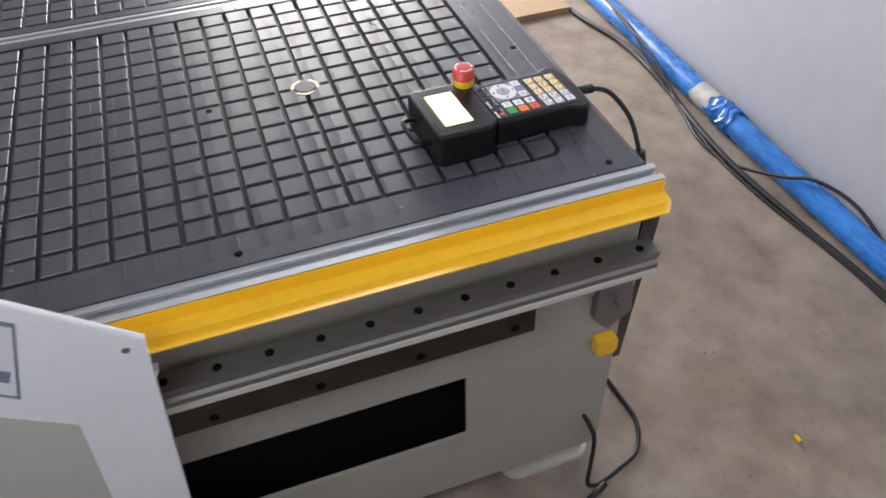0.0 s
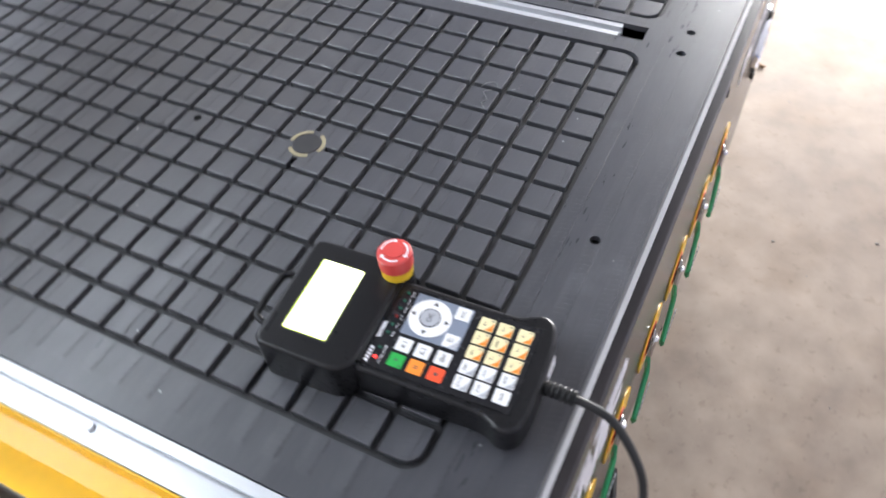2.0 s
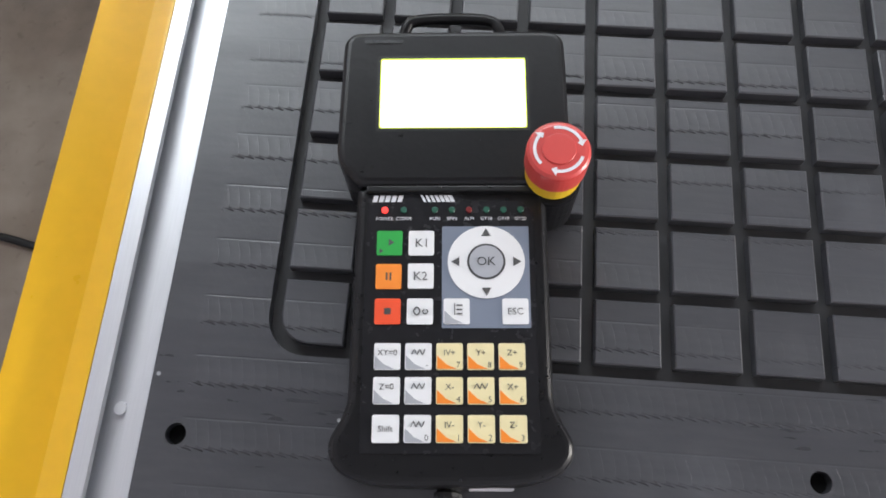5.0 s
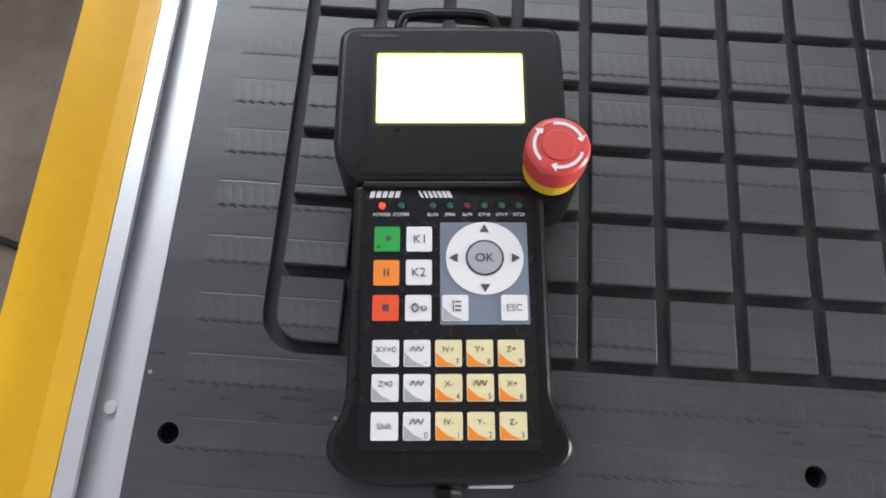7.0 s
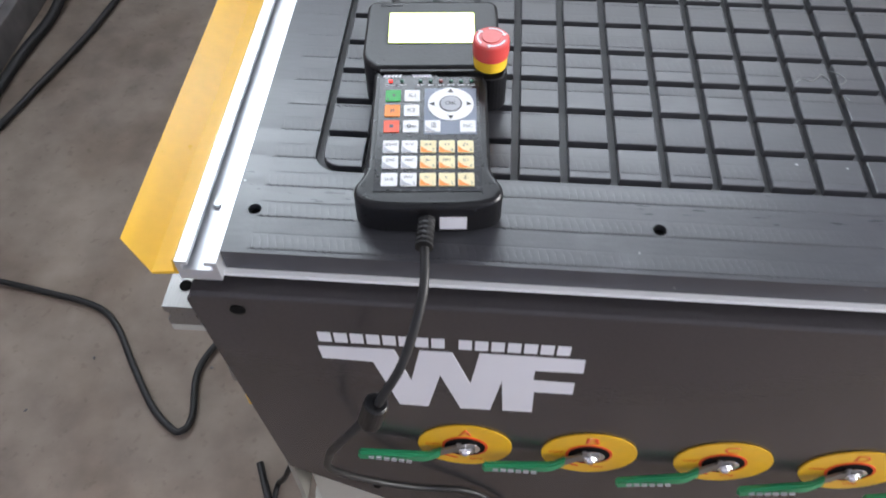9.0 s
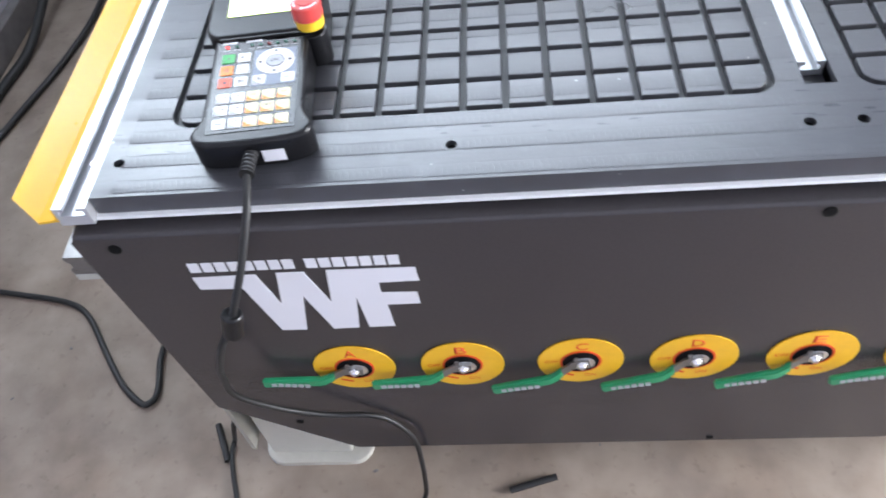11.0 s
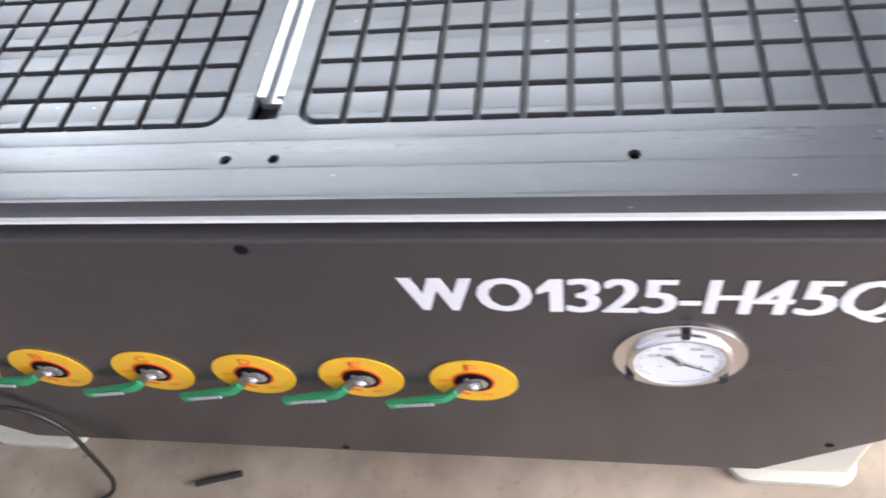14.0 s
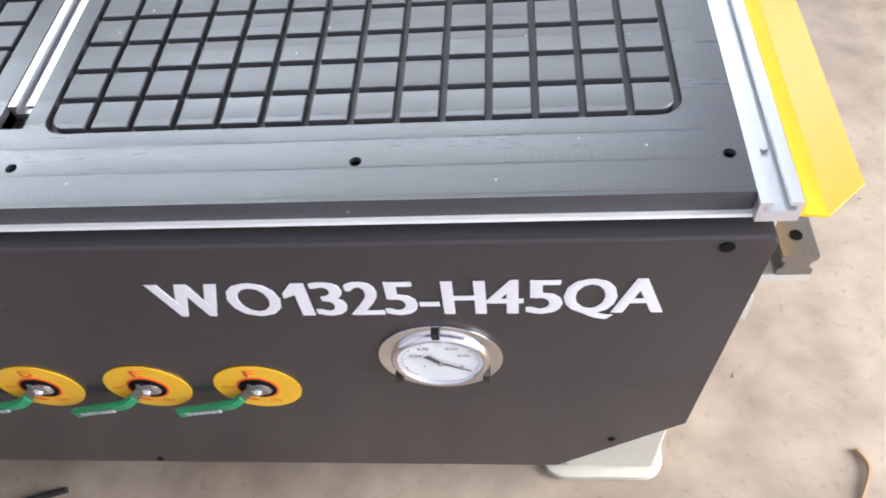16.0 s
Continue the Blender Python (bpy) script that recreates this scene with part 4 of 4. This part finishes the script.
        flat("mark", [(u, 0.1212), (u + 0.0022, 0.1212), (u + 0.0030, 0.1245), (u + 0.0008, 0.1245)], 0.0004, M_PRINT, memb)
    for k in range(7):
        u = -0.0135 + 0.0022 * k
        flat("mark", [(u + 0.0012, 0.1212), (u + 0.0024 + 0.00012 * k, 0.1212), (u + 0.0008 + 0.00012 * k, 0.1246), (u - 0.0004, 0.1246)], 0.0004, M_PRINT, memb)
    part("paper_tag", bx(0.009, 0.029, -0.0112, -0.0103, 0.008, 0.021), M_PRINT, p, "small white paper label").matrix_basis = Matrix.Rotation(radians(0), 4, "X")
    for v in (-0.038, 0.040):
        part("rubber_foot", bx(v - 0.006, v + 0.006, 0.02, 0.03, 0.0, 0.0045, 0.001), M_RUB, p)
    return p


pendant()


def cables():
    c = thing("pendant_cable", (0.1, -0.07, H), "black controller cable with ferrite bead hanging before the panel", "cable")
    # ribbed strain relief
    bm = tube([(0.0955, -0.058, 0.668), (0.0955, -0.074, 0.670), (0.0955, -0.089, 0.669)], [0.0066, 0.0066, 0.0048], seg=12, steps=12)
    part("strain_relief", bm, M_RUB, c, "ribbed rubber strain relief")
    part("lead", tube([(0.0955, -0.085, 0.670), (0.097, -0.119, 0.655), (0.085, -0.150, 0.615), (0.068, -0.161, 0.575), (0.058, -0.163, 0.55), (0.0381, -0.168, 0.5168), (0.0195, -0.162, 0.470), (0.0099, -0.156, 0.4376), (0.0015, -0.145, 0.3721), (0.0331, -0.13, 0.3057), (0.08, -0.12, 0.2653), (0.1299, -0.112, 0.2444), (0.1574, -0.111, 0.2187), (0.1781, -0.116, 0.1749), (0.1815, -0.124, 0.1231), (0.1800, -0.131, 0.065), (0.1770, -0.137, 0.030), (0.166, -0.148, 0.009), (0.140, -0.163, 0.0045), (0.105, -0.176, 0.0045)], 0.0036), M_RUB, c, smooth=True)
    bm = cy((0.1, -0.07, H), 0.0098, 0.032, bev=0.003, seg=20)
    f = part("ferrite_bead", bm, M_BLK, c, "moulded ferrite bead")
    f.matrix_basis = Matrix.Translation(Vector((0.059, -0.163, 0.55)) - Vector((0.1, -0.07, H))) @ Vector((0.24, 0.08, 1)).to_track_quat("Z", "Y").to_matrix().to_4x4()
    k = part("floor_cable", tube([(-0.96, 0.31, 0.008), (-0.743, 0.289, 0.006), (-0.616, 0.268, 0.006), (-0.515, 0.245, 0.006), (-0.464, 0.209, 0.006), (-0.412, 0.137, 0.006), (-0.361, 0.070, 0.006), (-0.323, 0.037, 0.006), (-0.304, 0.032, 0.007), (-0.293, 0.056, 0.007), (-0.302, 0.148, 0.008), (-0.24, 0.24, 0.01), (-0.12, 0.28, 0.02), (0.05, 0.30, 0.05)], 0.0055, seg=10), M_RUB, smooth=True)
    tagged(k, "thick black power cable looped on the concrete floor", "cable")
    k = part("leg_cable", tube([(-0.03, 0.04, 0.24), (-0.075, -0.03, 0.17), (-0.100, -0.055, 0.12), (-0.110, -0.057, 0.092), (-0.123, -0.049, 0.053), (-0.137, -0.040, 0.014), (-0.141, -0.055, 0.0045), (-0.1373, -0.0744, 0.0045), (-0.1253, -0.1121, 0.0045), (-0.105, -0.157, 0.0045), (-0.050, -0.187, 0.0045), (0.015, -0.186, 0.0045), (0.100, -0.178, 0.0045)], 0.0040), M_RUB, smooth=True)
    tagged(k, "thin black cable running down beside the machine foot", "cable")
    # cables beside the blue pipe
    k = part("wall_cable", tube([(1.9, -0.80, 0.006), (1.48, -0.80, 0.006), (1.20, -0.85, 0.01), (0.95, -0.845, 0.008), (0.69, -0.815, 0.008), (0.50, -0.81, 0.006), (0.30, -0.825, 0.006), (0.07, -0.845, 0.006), (-0.3, -0.86, 0.006), (-0.9, -0.9, 0.006)], 0.008, seg=10), M_RUB, smooth=True)
    tagged(k, "black cable lying beside the blue pipe", "cable")
    k = part("wall_cable", tube([(1.42, -0.885, 0.07), (1.2, -0.868, 0.065), (1.05, -0.845, 0.03), (0.85, -0.83, 0.006), (0.66, -0.79, 0.005), (0.55, -0.81, 0.006), (0.42, -0.85, 0.05), (0.35, -0.885, 0.079), (0.25, -0.93, 0.06), (0.10, -0.92, 0.02)], 0.0045), M_RUB, smooth=True)
    tagged(k, "thin black cable crossing over the blue pipe", "cable")
    k = part("wall_cable", tube([(1.3, -0.86, 0.075), (1.05, -0.85, 0.06), (0.8, -0.825, 0.006), (0.6, -0.795, 0.005), (0.4, -0.80, 0.005), (0.1, -0.835, 0.005), (-0.4, -0.84, 0.005)], 0.004), M_RUB, smooth=True)
    tagged(k, "thin black cable lying beside the blue pipe", "cable")
    k = part("skirting_cable", tube([(-0.90, 1.6, 0.3), (-0.89, 1.32, 0.10), (-0.88, 1.05, 0.02), (-0.90, 0.85, 0.012), (-0.91, 0.5, 0.012), (-0.92, 0.0, 0.012)], 0.012, seg=10), M_RUB, smooth=True)
    tagged(k, "thick black cable along the dusty wall foot", "cable")
    k = part("skirting_cable", tube([(-0.80, 1.8, 0.02), (-0.755, 1.25, 0.01), (-0.77, 1.0, 0.01), (-0.83, 0.75, 0.01), (-0.885, 0.5, 0.012), (-0.90, 0.1, 0.012)], 0.0075, seg=10), M_RUB, smooth=True)
    tagged(k, "black cable along the dusty wall foot", "cable")


cables()


def pipe():
    p = thing("blue_pipe", (0.5, -0.895, 0.033), "blue film-wrapped pipe lying on the floor along the wall", "pipe")
    bm = tube([(3.3, -0.905, 0.033), (1.5, -0.903, 0.033), (0.83, -0.893, 0.033), (0.3, -0.889, 0.033), (-0.94, -0.885, 0.033)], 0.032, seg=24, steps=30)
    for v in bm.verts:
        n = noise.noise(Vector((v.co.x * 14, v.co.y * 30, v.co.z * 30)))
        v.co += Vector((0, v.co.y + 0.895, v.co.z - 0.033)).normalized() * 0.002 * n
        if v.co.z < 0.0005:
            v.co.z = 0.0005
    part("wrapped_tube", bm, M_PIPE, p, smooth=True)
    # torn wrap
    bm = tube([(0.84, -0.894, 0.034), (0.80, -0.893, 0.034), (0.76, -0.893, 0.034)], 0.0335, seg=20, steps=8, cap=False)
    for v in bm.verts:
        v.co.x += 0.02 * noise.noise(Vector((v.co.y * 60, v.co.z * 60, v.co.x * 20)))
        v.co.z = max(0.001, v.co.z)
    part("torn_wrap", bm, M_PIPEW, p, "torn whitish wrapping", smooth=True)
    bm = tube([(0.74, -0.893, 0.034), (0.70, -0.892, 0.034), (0.66, -0.892, 0.034)], [0.0345, 0.0375, 0.036, 0.040, 0.035], seg=14, steps=6, cap=False)
    for v in bm.verts:
        v.co += Vector((0.02, 0.004, 0.004)) * noise.noise(v.co * 50)
        v.co.z = max(0.001, v.co.z)
    part("loose_wrap", bm, M_PIPE, p, "crumpled loose blue film")


pipe()


# ---- the gantry's side cover ----
def gantry():
    g = thing("gantry_cover", (-0.147, 0.9, 0.15), "white painted sheet-metal cover of the gantry side", "machine cover")
    pts = [(0.527, 0.674), (0.535, 0.60), (0.559, 0.364), (0.60, 0.12), (1.3, 0.12), (1.3, 1.0), (0.88, 1.0)]

    def plate(name, pts, x0, x1, mt, parent, label="", bev=0.0):
        bm = prism(pts, 0, x0 - x1, bev)
        for v in bm.verts:
            v.co = Vector((x0 - v.co.z, v.co.x, v.co.y))
        return part(name, bm, mt, parent, label)

    sh = plate("shell", pts, -0.145, -0.152, M_WHITE, g, bev=0.003)
    plate("front_flange", [(0.529, 0.615), (0.536, 0.60), (0.560, 0.364), (0.60, 0.12), (0.612, 0.12), (0.572, 0.364), (0.548, 0.60), (0.541, 0.615)], -0.133, -0.145, M_WHITE, g)
    plate("recess_panel", [(0.622, 0.575), (0.72, 0.65), (1.25, 1.0), (1.29, 0.9), (1.29, 0.2), (0.655, 0.2)], -0.152, -0.1525, M_CREAM, sh, "cream recessed panel")
    st = plate("sticker", [(0.622, 0.737), (0.70, 0.80), (0.73, 0.70), (0.655, 0.637)], -0.152, -0.1524, M_KBG, g, "blue-framed white warning sticker")
    plate("field", [(0.626, 0.733), (0.699, 0.792), (0.726, 0.70), (0.656, 0.643)], -0.1524, -0.1527, M_PRINT, st)
    plate("bar", [(0.648, 0.678), (0.668, 0.694), (0.674, 0.680), (0.655, 0.664)], -0.1527, -0.1529, M_KBG, st)
    # beam stays out of view; added to block light from the north
    part("beam", bx(-0.144, 1.34, 1.02, 1.26, 0.93, 1.32, 0.006), M_CREAM, g, "unseen cream gantry beam, added to shade the bed and aisle")
    part("screw", cy((-0.1525, 0.547, 0.667), 0.0045, 0.003, "x", seg=16, bev=0.0006), M_CHROME, g)
    part("screw", cy((-0.139, 0.5335, 0.61), 0.0035, 0.006, "y", seg=12), M_CHROME, g)
    return g


gantry()


# ---- small things on the floor ----
def litter():
    for a, b, r in (((-0.173, -0.009, 0.006), (-0.145, -0.071, 0.006), 0.0055), ((0.30, -0.125, 0.006), (0.37, -0.105, 0.006), 0.005)):
        k = part("cable_offcut", tube([a, b], r, seg=10, steps=2), M_RUB, smooth=False)
        tagged(k, "short black cable offcut lying on the floor", "cable offcut", "cable offcuts")
    k = part("cardboard_box", bx(1.47, 1.95, -0.80, -0.42, 0, 0.02, 0.002), M_CARD)
    tagged(k, "flat brown cardboard sheet on the floor", "cardboard")
    y = thing("cable_lug", (-0.18, -0.446, 0), "small yellow insulated cable lug on the floor", "cable lug")
    part("sleeve", cy((-0.186, -0.446, 0.004), 0.004, 0.014, "x", seg=12), M_YRING, y)
    bm = bmesh.new()
    ring_plate(bm, -0.178, -0.166, -0.451, -0.441, -0.1745, -0.1685, -0.449, -0.443, 0.0029, 0.004, 0.001)
    part("eye", bm, M_STEEL, y)
    k = part("dry_twig", tube([(1.535, -0.03, 0.004), (1.545, -0.06, 0.006), (1.52, -0.11, 0.004)], 0.004, seg=6), M_LEAF)
    tagged(k, "curled dry brown leaf strip on the floor", "leaf")
    k = part("tool_case", bx(-0.80, -0.572, -0.28, -0.055, 0, 0.045, 0.005), M_BLK)
    tagged(k, "black plastic tool case standing on the floor", "case")
    bm = bmesh.new()
    rnd = random.Random(5)
    for _ in range(70):
        x, yy = rnd.uniform(-0.9, 1.9), rnd.uniform(-0.85, 0.6)
        r = rnd.uniform(0.0015, 0.004)
        own = bmesh.new()
        bmesh.ops.create_icosphere(own, subdivisions=1, radius=r, matrix=Matrix.Translation((x, yy, r * 0.25)) @ Matrix.Rotation(rnd.uniform(0, 3), 4, "Z") @ Matrix.Diagonal((rnd.uniform(0.6, 1.8), 0.8, 0.4, 1)))
        merge(bm, own)
    k = part("floor_grit", bm, M_DIRT)
    tagged(k, "dark crumbs and grit scattered on the concrete", "grit", kind="stuff")


litter()


# ---- the grid of raised squares, last ----
def grid():
    protos = {}
    rest = bmesh.new()
    for z, zx in enumerate(ZX):
        near = 16 if z == 0 else 5
        for j in range(NY):
            for i in range(NX):
                rd = tuple(k for k, hit in enumerate(((i == NX - 1 and j == NY - 1), (i == 0 and j == NY - 1), (i == 0 and j == 0), (i == NX - 1 and j == 0))) if hit)
                x, y = zx + (i + 0.5) * PX[z], (j + 0.5) * PITCH
                if z == 0 and math.hypot(x - 0.279, y - 0.279) < 0.012:
                    continue
                if j < near:
                    if rd not in protos:
                        me = bpy.data.meshes.new("land")
                        b = land_bm(rd)
                        bmesh.ops.recalc_face_normals(b, faces=b.faces)
                        b.to_mesh(me)
                        b.free()
                        me.materials.append(M_BED)
                        protos[rd] = me
                    ob = new("land", protos[rd])
                    ob.parent = bed
                    ob.location = Vector((x, y, H)) - Vector(bed.location)
                else:
                    b = land_bm(rd)
                    bmesh.ops.translate(b, verts=b.verts, vec=(x, y, H))
                    merge(rest, b)
    part("far_land", rest, M_BED, bed, kind="stuff")


grid()


def bed_marks():
    z = H + 0.0005
    for pts in ([(0.405, 0.128), (0.412, 0.134), (0.420, 0.131), (0.430, 0.140), (0.436, 0.132)], [(0.437, 0.146), (0.446, 0.142), (0.450, 0.134), (0.444, 0.128)], [(0.445, 0.112), (0.447, 0.108)]):
        part("chalk_mark", tube([(x, y, z) for x, y in pts], 0.0004, seg=5, steps=4), M_CHALK, bed, "pale chalk squiggle")


bed_marks()
